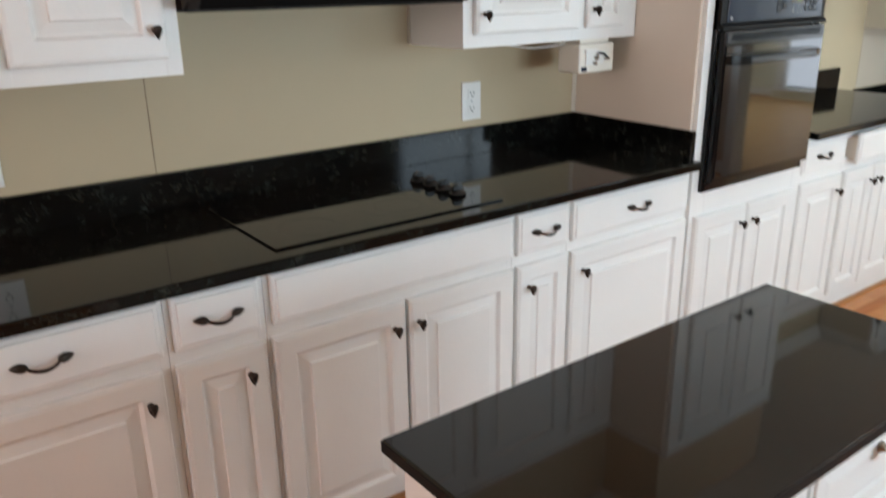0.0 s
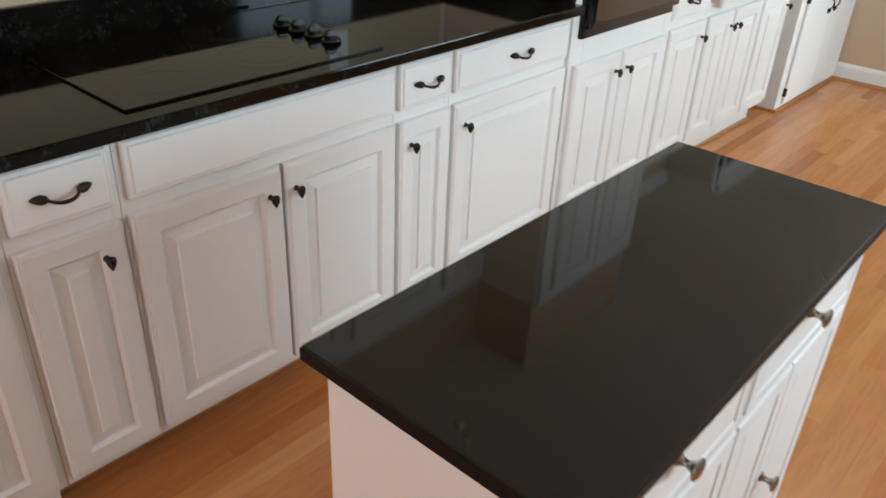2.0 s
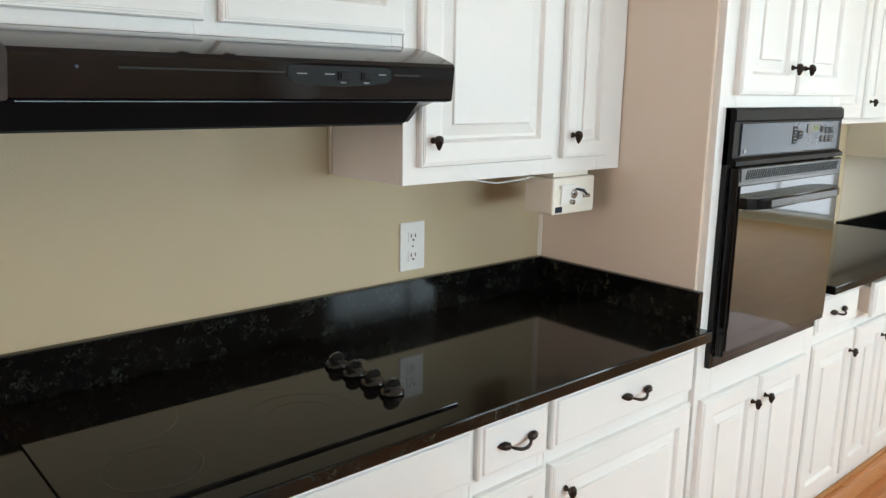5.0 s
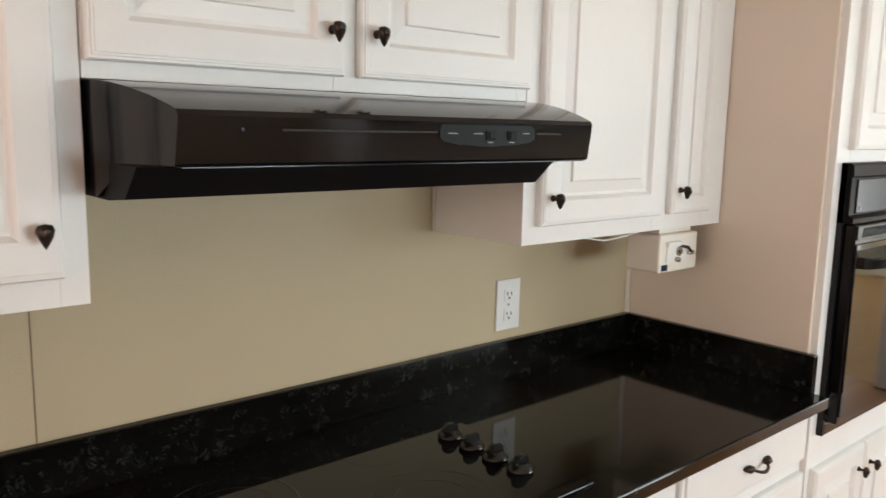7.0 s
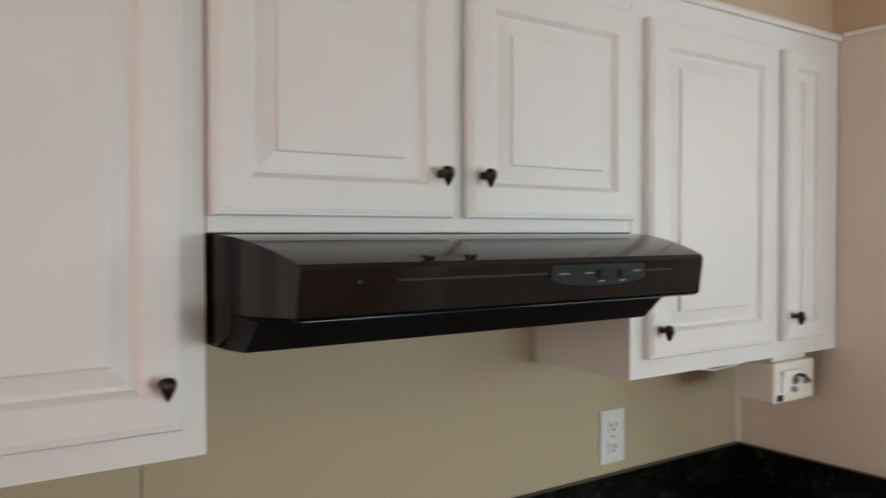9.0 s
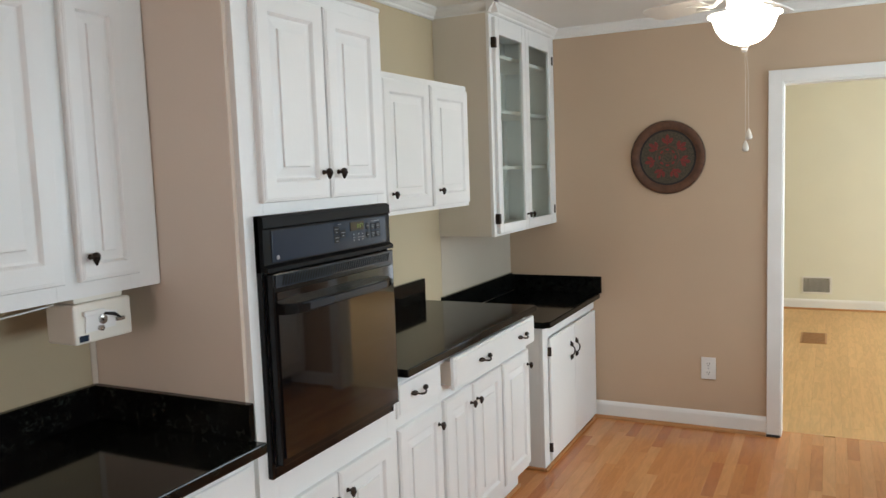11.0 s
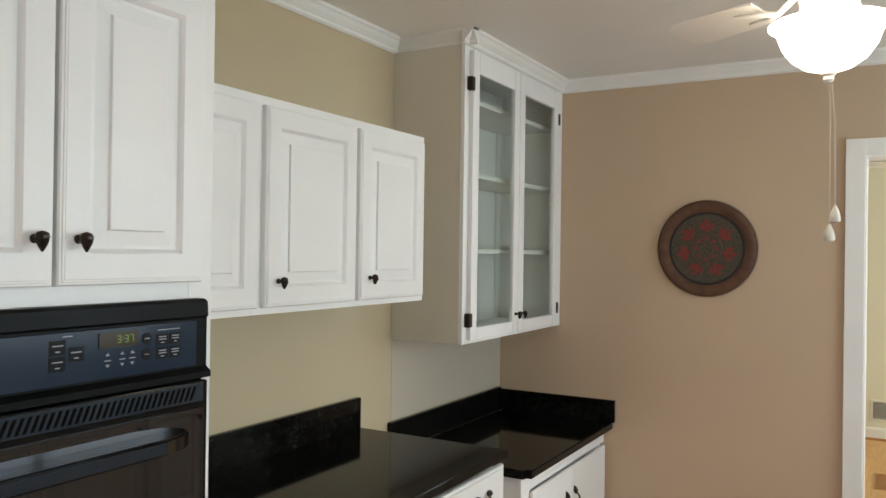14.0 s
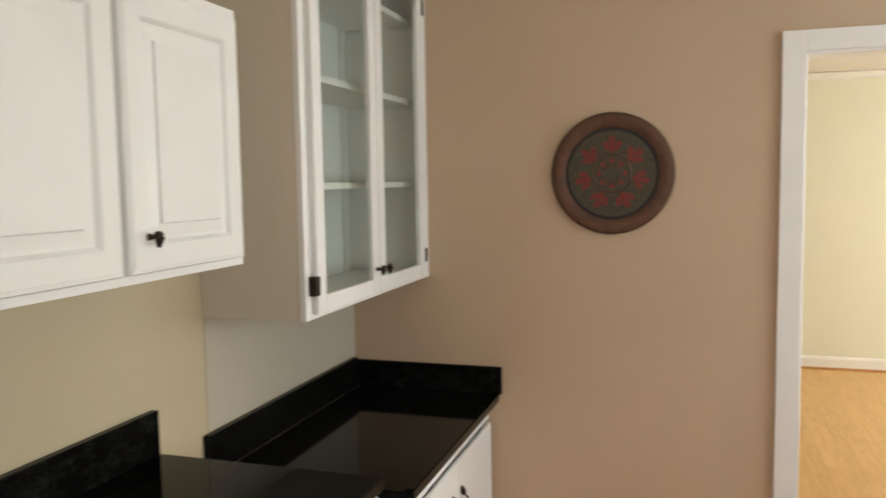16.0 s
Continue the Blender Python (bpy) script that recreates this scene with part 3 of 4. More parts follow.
base_cabinet(3.430, 4.010, "white base cabinet beside the oven, drawer over door", [("drawer", 3.440, 3.998, 3.735), ("door", 3.440, 3.998, 3.487)])
base_cabinet(4.712, 5.06, "white base cabinet beyond the oven, drawer over door", [("drawer", 4.722, 5.047, 4.868), ("door", 4.722, 5.047, 5.012)], True, 0.008)
base_cabinet(5.06, 6.0, "wide white base cabinet with its drawer slightly open", [("drawer", 5.10, 5.985, (5.378, 5.815), 2.402), ("door", 5.075, 5.325, 5.30), ("door", 5.335, 5.64, 5.362), ("door", 5.66, 5.985, 5.955)], True, 0.008)

# the opposite run below the window, mirrored in the oven door
opposite = [o for o in scene.objects if o.name.startswith("base_cabinet") and o.parent is None]
x = EAST - 0.004
for o, w in ((opposite[2], 0.767), (opposite[4], 0.58), (opposite[2], 0.767), (opposite[4], 0.58)):
    x -= w
    tagged(copy_thing(o, pose(x + w / 2, SOUTH + 0.252, 0, 0, 0, 180)), "white base cabinet on the wall below the window")
far_top = thing("countertop", (x + 1.3, SOUTH + 0.3, Z_TOP), "black granite counter below the window", "countertop")
part("slab", a_box(x, SOUTH + 0.002, Z_TOP + 0.0005, EAST - 0.002, SOUTH + 0.61, 0.914, 0.004), GRANITE, far_top)

# tall oven cabinet
tall = thing("oven_cabinet", (4.355, 2.73, 0), "tall white cabinet that houses the wall oven", "cabinet")
# west side panel is beige, the east one white like the body
part("side_panel", a_box(4.0015, FACE + 0.004, 0.12, 4.017, BACK - 0.002, 2.08), BEIGE, tall, "beige side panel")
part("body", a_box(4.0175, FACE + 0.03, 0.12, 4.694, BACK - 0.003, 2.08), WHITE, tall)
part("side_panel", a_box(4.6945, FACE + 0.004, 0.12, 4.711, BACK - 0.002, 2.08), WHITE, tall)
part("stile", a_box(4.014, FACE - 0.014, 0.115, 4.092, FACE + 0.004, 2.08, 0.0008), WHITE, tall)
part("stile", a_box(4.655, FACE - 0.014, 0.115, 4.7115, FACE + 0.004, 2.08, 0.0008), WHITE, tall)
for c, d in ((0.115, 0.165), (0.69, 0.80), (1.455, 1.53), (2.03, 2.08)):
    part("rail", a_box(4.0925, FACE - 0.0138, c, 4.6545, FACE + 0.004, d), WHITE, tall)
part("toe_board", a_box(4.0105, 2.578, 0, 4.711, 2.598, 0.1145), STAIN, tall, "dark stained recessed toe board")
part("toe_moulding", a_box(4.0105, 2.562, 0.0, 4.711, 2.5775, 0.016, 0.004), SHOE, tall, "oak moulding")
for a, b, kx in ((4.035, 4.338, 4.300), (4.344, 4.655, 4.378)):
    knob(kx, 0.636, FRONT - 0.014, part("door", raised_panel(a, b, 0.145, 0.703, FRONT - 0.014), WHITE, tall))
for a, b, kx in ((4.076, 4.372, 4.338), (4.379, 4.674, 4.412)):
    knob(kx, 1.582, FRONT - 0.014, part("door", raised_panel(a, b, 1.508, 2.045, FRONT - 0.014), WHITE, tall))

# counters
ct = thing("countertop", (2.8, 2.7, 0.884), "polished black granite counter with backsplash", "countertop")
part("slab", a_box(1.59, 2.395, 0.8845, 3.9985, 2.978, 0.914, 0.004), GRANITE, ct)
part("backsplash", a_box(1.59, 2.979, 0.8845, 3.9985, 2.999, 1.011, 0.0025), GRANITE, ct)
part("side_splash", a_box(3.9785, 2.43, 0.9145, 3.9985, 2.9785, 1.011, 0.0025), GRANITE, ct)
ct = thing("countertop", (5.35, 2.7, 0.884), "polished black granite counter beyond the oven", "countertop")
part("slab", a_box(4.7125, 2.388, 0.8925, 5.978, 2.999, 0.921, 0.004), GRANITE_PLAIN, ct)
part("backsplash", a_box(4.7125, 2.978, 0.9215, 5.970, 2.999, 1.033, 0.0025), GRANITE_PLAIN, ct)

# cooktop
ck = thing("cooktop", (2.825, 2.7, 0.914), "black glass electric cooktop set in the counter", "cooktop")
part("glass_top", a_box(2.48, 2.452, 0.9142, 3.17, 2.945, 0.9195, 0.002), CERAMIC, ck)
for cx, cy, r in ((2.627, 2.765, 0.108), (2.94, 2.812, 0.074), (2.905, 2.585, 0.106), (2.62, 2.560, 0.076)):
    bm = bmesh.new()
    for q, w in ((r, 0.0012), (r * 0.62, 0.0008)) if r > 0.1 else ((r, 0.0012),):
        lathe(bm, [(q - w, 0), (q + w, 0), (q + w, 0.0003), (q - w, 0.0003)], (cx, cy, 0.9195), "z", 64)
    bmesh.ops.delete(bm, geom=[f for f in bm.faces if len(f.verts) > 4], context="FACES")
    part("burner_ring", bm, RING, ck, "thin printed burner ring")
for y in (2.762, 2.698, 2.632, 2.566):
    bm = bmesh.new()
    lathe(bm, [(0.0215, 0), (0.0245, 0.002), (0.0255, 0.005), (0.0240, 0.009), (0.0195, 0.013), (0.0150, 0.0155), (0.0135, 0.018)], (3.096, y, 0.9195), "z", 28)
    k = part("control_knob", bm, KNOBBLACK, ck, "glossy black control knob", True)
    arch = [(-0.0200, 0.0), (-0.0195, 0.007), (-0.0150, 0.0145), (-0.0070, 0.0185), (0.0070, 0.0185), (0.0150, 0.0145), (0.0195, 0.007), (0.0200, 0.0)]
    grip = prism(bmesh.new(), [(3.096 + u, 0.9330 + w) for u, w in arch], y - 0.0058, y + 0.0058, "y")
    bmesh.ops.bevel(grip, geom=list(grip.edges), offset=0.0024, segments=2, affect="EDGES")
    part("grip", grip, KNOBBLACK, k, "", True)


# wall cabinets
def wall_cabinet(x0, x1, z0, z1, label, doors, yf=2.72, stiles=None):
    cab = thing("wall_cabinet", ((x0 + x1) / 2, 2.86, z0), label, "cabinet", "white wall cabinets")
    part("body", a_box(x0 + 0.001, yf + 0.019, z0, x1 - 0.001, BACK - 0.002, z1), WHITE, cab)
    for a, b in stiles or [(x0, x0 + 0.03), (x1 - 0.03, x1)]:
        part("stile", a_box(a + 0.0005, yf, z0, b - 0.0005, yf + 0.0185, z1, 0.0006), WHITE, cab)
    for a, b in zip([s[1] for s in (stiles or [(x0, x0 + 0.03), (x1 - 0.03, x1)])], [s[0] for s in (stiles or [(x0, x0 + 0.03), (x1 - 0.03, x1)])][1:]):
        part("rail", a_box(a - 0.0005, yf + 0.0003, z0, b + 0.0005, yf + 0.0185, z0 + 0.05), WHITE, cab)
        part("rail", a_box(a - 0.0005, yf + 0.0003, z1 - 0.055, b + 0.0005, yf + 0.0185, z1), WHITE, cab)
    for a, b, c, d, kx, kz in doors:
        dr = part("door", raised_panel(a, b, c, d, yf - 0.02), WHITE, cab)
        if kx:
            knob(kx, kz, yf - 0.02, dr)
    return cab


wall_cabinet(1.63, 2.408, 1.298, 2.068, "white painted wall cabinet with raised-panel doors", [(2.043, 2.374, 1.338, 2.018, 2.347, 1.402), (1.695, 2.02, 1.333, 2.018, 1.722, 1.40)], stiles=[(1.63, 1.70), (2.015, 2.048), (2.37, 2.408)])
wall_cabinet(2.409, 3.239, 1.595, 2.068, "short white two-door wall cabinet over the range hood", [(2.412, 2.803, 1.618, 2.018, 2.777, 1.688), (2.834, 3.234, 1.618, 2.018, 2.862, 1.688)], stiles=[(2.409, 2.44), (2.79, 2.845), (3.21, 3.239)])
wall_cabinet(3.24, 3.998, 1.306, 2.068, "white wall cabinet with a wide and a narrow door", [(3.277, 3.704, 1.344, 2.016, 3.308, 1.402), (3.745, 3.92, 1.344, 2.016, 3.772, 1.402)], stiles=[(3.24, 3.29), (3.69, 3.76), (3.90, 3.998)])
wall_cabinet(4.7125, 5.946, 1.402, 1.967, "short white three-door wall cabinet over the far counter", [(4.745, 5.112, 1.420, 1.942, None, 0), (5.137, 5.532, 1.420, 1.942, 5.185, 1.488), (5.549, 5.925, 1.420, 1.942, 5.60, 1.488)], yf=2.71, stiles=[(4.7125, 4.76), (5.10, 5.15), (5.535, 5.56), (5.90, 5.946)])
structure("cabinet_cornice", prism(bmesh.new(), [(2.735, 2.069), (2.712, 2.069), (2.709, 2.074), (2.711, 2.081), (2.717, 2.087), (2.7345, 2.087)], 1.63, 3.998), TRIM, "white moulding strip above the wall cabinets", "moulding")
structure("cabinet_cornice", prism(bmesh.new(), [(2.465, 2.081), (2.440, 2.081), (2.436, 2.086), (2.438, 2.093), (2.444, 2.097), (2.4645, 2.097)], 4.003, 4.712), TRIM, "white moulding strip above the oven cabinet", "moulding")
structure("cabinet_cornice", a_box(3.9945, 2.47, 2.078, 3.9995, 2.708, 2.089, 0.0015), TRIM, "white moulding strip above the oven cabinet side", "moulding")

structure("corner_strip", prism(bmesh.new(), [(3.9990, 2.9990), (3.9990, 2.9880), (3.9955, 2.9890), (3.9890, 2.9955), (3.9880, 2.9990)], 1.0115, 1.3055, "z"), SIDE, "pale caulked strip in the wall corner", "trim")
structure("scribe_strip", a_box(3.2330, 2.9900, 1.3065, 3.2395, 2.9990, 1.4350, 0.0015), SIDE, "pale scribe strip between wall and cabinet side", "trim")

# range hood
hd = thing("range_hood", (2.83, 2.8, 1.434), "glossy black under-cabinet range hood", "range hood")
PROFILE = [(2.998, 1.443), (2.998, 1.593), (2.70, 1.593), (2.668, 1.590), (2.63, 1.583), (2.59, 1.573), (2.56, 1.563), (2.545, 1.557), (2.541, 1.550), (2.549, 1.492), (2.553, 1.488), (2.60, 1.488), (2.66, 1.472), (2.70, 1.443)]
bm = bmesh.new()
loops = []
for s in (0, 1):
    ring = []
    for y, z in PROFILE:
        taper = 0.047 * max(0.0, (2.70 - y) / 0.16)
        ring.append(bm.verts.new(((2.416 + taper) if s == 0 else (3.2385 - taper * 0.3), y, z)))
    loops.append(ring)
n = len(PROFILE)
for k in range(n):
    bm.faces.new((loops[0][k], loops[0][(k + 1) % n], loops[1][(k + 1) % n], loops[1][k]))
for ring in loops:
    bm.faces.new(ring[2:])
    bm.faces.new((ring[0], ring[1], ring[2], ring[13]))
part("canopy", bm, HOOD, hd, "curved glossy black shell", True)
part("filter_tray", prism(bmesh.new(), [(2.575, 1.4875), (2.62, 1.445), (2.698, 1.4405), (2.698, 1.4875)], 2.424, 3.165), MATTE, hd, "matte black underside")
part("filter", a_box(2.43, 2.70, 1.4372, 3.225, 2.995, 1.4425, 0.001), MATTE, hd, "dark grease filter")
bm = bmesh.new()
out = [(2.866, 1.541), (2.872, 1.546), (3.066, 1.546), (3.074, 1.541), (3.074, 1.526), (3.066, 1.520), (3.03, 1.515), (2.97, 1.5125), (2.91, 1.515), (2.874, 1.521), (2.866, 1.527)]
cp = part("control_panel", prism(bm, out, 2.5415, 2.5465, "y"), CONTROL, hd, "grey oval control panel")
for x in (2.972, 3.020):
    sw = part("switch", a_box(x - 0.011, 2.5385, 1.523, x + 0.011, 2.5413, 1.538, 0.001), MATTE, cp, "black rocker switch")
    part("rocker", a_box(x - 0.007, 2.5363, 1.525, x + 0.007, 2.5383, 1.536, 0.0008), MATTE, sw)
for a, b, z in ((2.882, 2.902, 1.532), (2.935, 2.955, 1.532), (3.046, 3.062, 1.533), (2.966, 2.978, 1.5185), (3.014, 3.026, 1.5185)):
    part("print_mark", a_box(a, 2.5411, z, b, 2.5414, z + 0.0018), GREY, cp)
part("trim_strip", a_box(2.468, 2.5475, 1.4866, 3.212, 2.5515, 1.4879), SLATE, hd, "thin bright strip along the lower edge")
part("trim_groove", a_box(2.60, 2.5415, 1.5325, 2.86, 2.548, 1.5355), DARK, hd)
part("trim_groove", a_box(3.08, 2.5415, 1.5325, 3.14, 2.548, 1.5355), DARK, hd)
part("screw", lathe(bmesh.new(), [(0.003, 0), (0.003, 0.002), (0.001, 0.003)], (2.545, 2.5445, 1.5335), "y", 10), SLATE, hd, "small round screw")

# wall oven
ov = thing("wall_oven", (4.36, 2.6, 0.79), "black built-in wall oven with glass door", "oven")
X0, X1 = 4.050, 4.676
part("body", a_box(4.07, 2.443, 0.83, 4.66, 2.98, 1.45), MATTE, ov)
bm = bmesh.new()
box(bm, X0, 2.425, 0.79, X0 + 0.0115, 2.4425, 1.474, 0.002)
box(bm, X1 - 0.0105, 2.425, 0.79, X1, 2.4425, 1.474, 0.002)
box(bm, X0 + 0.0115, 2.425, 0.79, X1 - 0.0105, 2.4425, 0.822, 0.003)
part("trim_frame", bm, BLACK, ov)
P0, P1 = X0 + 0.012, X1 - 0.011
head = part("control_housing", prism(bmesh.new(), [(2.4425, 1.477), (2.420, 1.477), (2.412, 1.472), (2.410, 1.446), (2.414, 1.442), (2.414, 1.352), (2.402, 1.344), (2.402, 1.333), (2.4425, 1.333)], X0, X1), HOUSING, ov)
part("control_panel", a_box(P0 + 0.020, 2.4105, 1.356, P1 - 0.016, 2.4138, 1.438, 0.0012), SLATE, head, "dark slate glass control panel tinted with window blue")
pan = part("display", a_box(4.443, 2.4085, 1.4065, 4.517, 2.4103, 1.4315), AMBER, head, "dark clock display")


def seven(bm, text, x, z, y, w, h):
    """Seven-segment digits as thin bars."""
    seg = {"3": "abcdg", "7": "abc", "5": "acdfg"}
    t = w * 0.2
    bars = {"a": (0, h - t, w, h), "g": (0, h / 2 - t / 2, w, h / 2 + t / 2), "d": (0, 0, w, t), "b": (w - t, h / 2, w, h), "c": (w - t, 0, w, h / 2), "f": (0, h / 2, t, h), "e": (0, 0, t, h / 2)}
    for ch in text:
        if ch == ":":
            for q in (0.3, 0.65):
                box(bm, x, y, z + h * q, x + t, y + 0.0006, z + h * q + t)
            x += w * 0.6
            continue
        for s in seg[ch]:
            a, b, c, d = bars[s]
            box(bm, x + a, y, z + b, x + c, y + 0.0006, z + d)
        x += w * 1.45


bm = bmesh.new()
seven(bm, "3:37", 4.477, 1.4130, 2.4078, 0.0070, 0.0120)
part("clock_digits", bm, GREEN, pan, "lit green clock digits reading 3:37")
for bx, bz in ((4.371, 1.4145), (4.371, 1.3895), (4.403, 1.402)):
    part("button", a_box(bx - 0.0135, 2.4093, bz - 0.0115, bx + 0.0135, 2.4104, bz + 0.0115, 0.0005), MATTE, head, "dark keypad button")
    for dz, w in ((0.0035, 0.009), (-0.0055, 0.004)):
        part("print_mark", a_box(bx - w, 2.4088, bz + dz - 0.001, bx + w, 2.4092, bz + dz + 0.001), GREY, head)
part("print_mark", a_box(4.380, 2.4096, 1.4305, 4.396, 2.4103, 1.4320), GREY, head)
for bx in (4.460, 4.488, 4.508):
    for bz, up in ((1.395, 1), (1.377, -1)):
        part("arrow_mark", prism(bmesh.new(), [(bx - 0.0038, bz - 0.0020 * up), (bx + 0.0038, bz - 0.0020 * up), (bx, bz + 0.0032 * up)], 2.4096, 2.4103, "y"), GREY, head)
    part("print_mark", a_box(bx - 0.006, 2.4096, 1.3845, bx + 0.006, 2.4103, 1.3862), GREY, head)
for bz in (1.415, 1.388):
    part("button", lathe(bmesh.new(), [(0.0100, 0), (0.0100, 0.0008), (0.0092, 0.0012)], (4.537, 2.4104, bz), "y", 18), MATTE, head, "round dark keypad button")
    part("print_mark", a_box(4.532, 2.4087, bz - 0.0008, 4.542, 2.4091, bz + 0.001), GREY, head)
for bx in (4.570, 4.598):
    for bz in (1.411, 1.387):
        part("button", a_box(bx - 0.0125, 2.4093, bz - 0.0095, bx + 0.0125, 2.4104, bz + 0.0095, 0.0005), MATTE, head, "dark keypad button")
        for dz in (0.0045, 0.0, -0.0055):
            w = 0.008 if dz > -0.005 else 0.0035
            part("print_mark", a_box(bx - w, 2.4088, bz + dz - 0.0009, bx + w, 2.4092, bz + dz + 0.0009), GREY, head)
part("print_mark", a_box(4.560, 2.4096, 1.4265, 4.608, 2.4103, 1.4282), GREY, head)
dr = part("door", a_box(P0, 2.398, 0.826, P1, 2.4245, 1.329, 0.003), BLACK, ov)
part("vent_strip", a_box(P0 + 0.008, 2.3955, 1.292, P1 - 0.012, 2.3978, 1.326, 0.001), VENT, dr, "grey slotted vent strip")
for a, b in ((P0 + 0.03, P1 - 0.042),):
    k = 0
    while a + 0.012 * k < b:
        x = a + 0.012 * k
        part("vent_slot", prism(bmesh.new(), [(x, 1.297), (x + 0.0055, 1.297), (x + 0.0155, 1.321), (x + 0.010, 1.321)], 2.3948, 2.3954, "y"), SLOT, dr)
        k += 1
part("door_glass", prism(bmesh.new(), [(2.3976, 0.845), (2.3930, 0.845), (2.3935, 1.281), (2.3976, 1.281)], P0 + 0.008, P1 - 0.012), BLACKGLASS, dr, "black mirror-like door glass")
GRIP = [(4.066, 2.3925), (4.070, 2.374), (4.086, 2.360), (4.135, 2.346), (4.535, 2.346), (4.584, 2.360), (4.600, 2.374), (4.604, 2.3925)]
bm = prism(bmesh.new(), GRIP, 1.224, 1.252, "z")
bmesh.ops.bevel(bm, geom=[e for e in bm.edges if abs(e.verts[0].co.z - e.verts[1].co.z) < 0.001 and min(v.co.y for v in e.verts) < 2.392], offset=0.004, segments=2, affect="EDGES")
hb = part("handle", bm, BLACK, dr, "black curved bar handle", True)
# strip added on the black handle, its colour imitates reflected window light
part("handle_face", a_box(4.140, 2.3440, 1.2285, 4.530, 2.3458, 1.2475, 0.0008), VENT, hb, "added front strip coloured like the window's reflection")
part("badge", lathe(bmesh.new(), [(0.006, 0), (0.006, 0.0015), (0.004, 0.002)], (P0 + 0.04, 2.4108, 1.368), "y", 14), GREY, head, "small round badge")
part("latch_screw", lathe(bmesh.new(), [(0.004, 0), (0.004, 0.002), (0.002, 0.003)], (P1 - 0.012, 2.4248, 0.84), "y", 10), NICKEL, ov, "small bright screw")

# corner cabinet and its counter
cc = thing("corner_base_cabinet", (6.7, 2.72, 0), "low white corner cabinet with flat slab doors", "cabinet")
part("body", a_box(6.235, 2.472, 0.045, EAST - 0.002, BACK - 0.002, 0.752), WHITE, cc)
part("stile", a_box(6.232, 2.452, 0.0, 6.31, 2.4715, 0.752, 0.002), WHITE, cc)
part("rail", a_box(6.3105, 2.4535, 0.69, EAST - 0.002, 2.4715, 0.752, 0.002), WHITE, cc)
part("toe_board", a_box(6.3105, 2.455, 0.002, EAST - 0.002, 2.4715, 0.05), WHITE, cc)
part("side_panel", a_box(6.2325, 2.472, 0.0, 6.2345, BACK - 0.002, 0.752), WHITE, cc)
for a, b, px in ((6.313, 6.735, 6.655), (6.739, 7.165, 6.750)):
    d = part("door", a_box(a, 2.437, 0.030, b, 2.4525, 0.684, 0.003), WHITE, cc, "flat slab door")
    pull(px, 0.545, 2.437, d, 0.066, True)
for z in (0.615, 0.10):
    part("hinge", a_box(6.303, 2.433, z - 0.024, 6.316, 2.4525, z + 0.024, 0.003), BRONZE, cc, "dark butterfly hinge")
ct = thing("countertop", (6.7, 2.7, 0.7535), "polished black granite counter on the low corner cabinet", "countertop")
bm = a_box(6.215, 2.412, 0.7535, EAST - 0.002, 2.977, 0.786)
bmesh.ops.bevel(bm, geom=[e for e in bm.edges if abs(e.verts[0].co.z - e.verts[1].co.z) > 0.02 and e.verts[0].co.x < 6.3 and e.verts[0].co.y < 2.5], offset=0.022, segments=5, affect="EDGES")
bmesh.ops.bevel(bm, geom=[e for e in bm.edges if abs(e.verts[0].co.z - e.verts[1].co.z) < 0.001], offset=0.004, segments=2, affect="EDGES")
part("slab", bm, GRANITE_PLAIN, ct)
part("backsplash", a_box(6.175, 2.978, 0.7865, EAST - 0.0225, 2.999, 0.901, 0.0025), GRANITE_PLAIN, ct)
part("side_splash", a_box(EAST - 0.022, 2.40, 0.7865, EAST - 0.002, 2.999, 0.890, 0.0025), GRANITE_PLAIN, ct)

part("toe_moulding", a_box(6.2145, 2.4365, 0.0, EAST - 0.036, 2.4515, 0.016, 0.004), SHOE, cc, "oak moulding")
part("toe_moulding", a_box(6.2145, 2.452, 0.0, 6.2315, BACK - 0.003, 0.016, 0.004), SHOE, cc, "oak moulding")

# glazed cabinet up to the ceiling
gc = thing("glass_cabinet", (6.7, 2.83, 1.224), "tall white glazed wall cabinet with empty shelves", "cabinet")
GY = 2.700
# west side is darker and beiger than the white east side
part("side_panel", a_box(6.192, GY + 0.0005, 1.226, 6.21, BACK - 0.001, TOP - 0.001), SIDE, gc, "pale beige side panel")
part("side_panel", a_box(EAST - 0.02, GY + 0.0005, 1.226, EAST - 0.001, BACK - 0.001, TOP - 0.001), WHITE, gc)
part("bottom_panel", a_box(6.2105, GY + 0.0005, 1.226, EAST - 0.0205, BACK - 0.001, 1.246), WHITE, gc)
part("back_panel", a_box(6.2105, BACK - 0.008, 1.2465, EAST - 0.0205, BACK - 0.001, 2.345), WHITE, gc)
part("top_panel", a_box(6.2105, GY + 0.0005, 2.3455, EAST - 0.0205, BACK - 0.001, 2.3655), WHITE, gc)
part("stile", a_box(6.190, GY - 0.018, 1.224, 6.225, GY, 2.36, 0.002), WHITE, gc)
part("stile", a_box(7.103, GY - 0.018, 1.224, EAST - 0.001, GY, 2.36, 0.002), WHITE, gc)
part("rail", a_box(6.2255, GY - 0.017, 1.224, 7.1025, GY, 1.25, 0.002), WHITE, gc)
part("rail", a_box(6.2255, GY - 0.017, 2.325, 7.1025, GY, 2.36, 0.002), WHITE, gc)
for z in (1.565, 1.867, 2.157):
    part("shelf", a_box(6.215, GY + 0.03, z, EAST - 0.025, BACK - 0.0085, z + 0.02, 0.002), WHITE, gc)
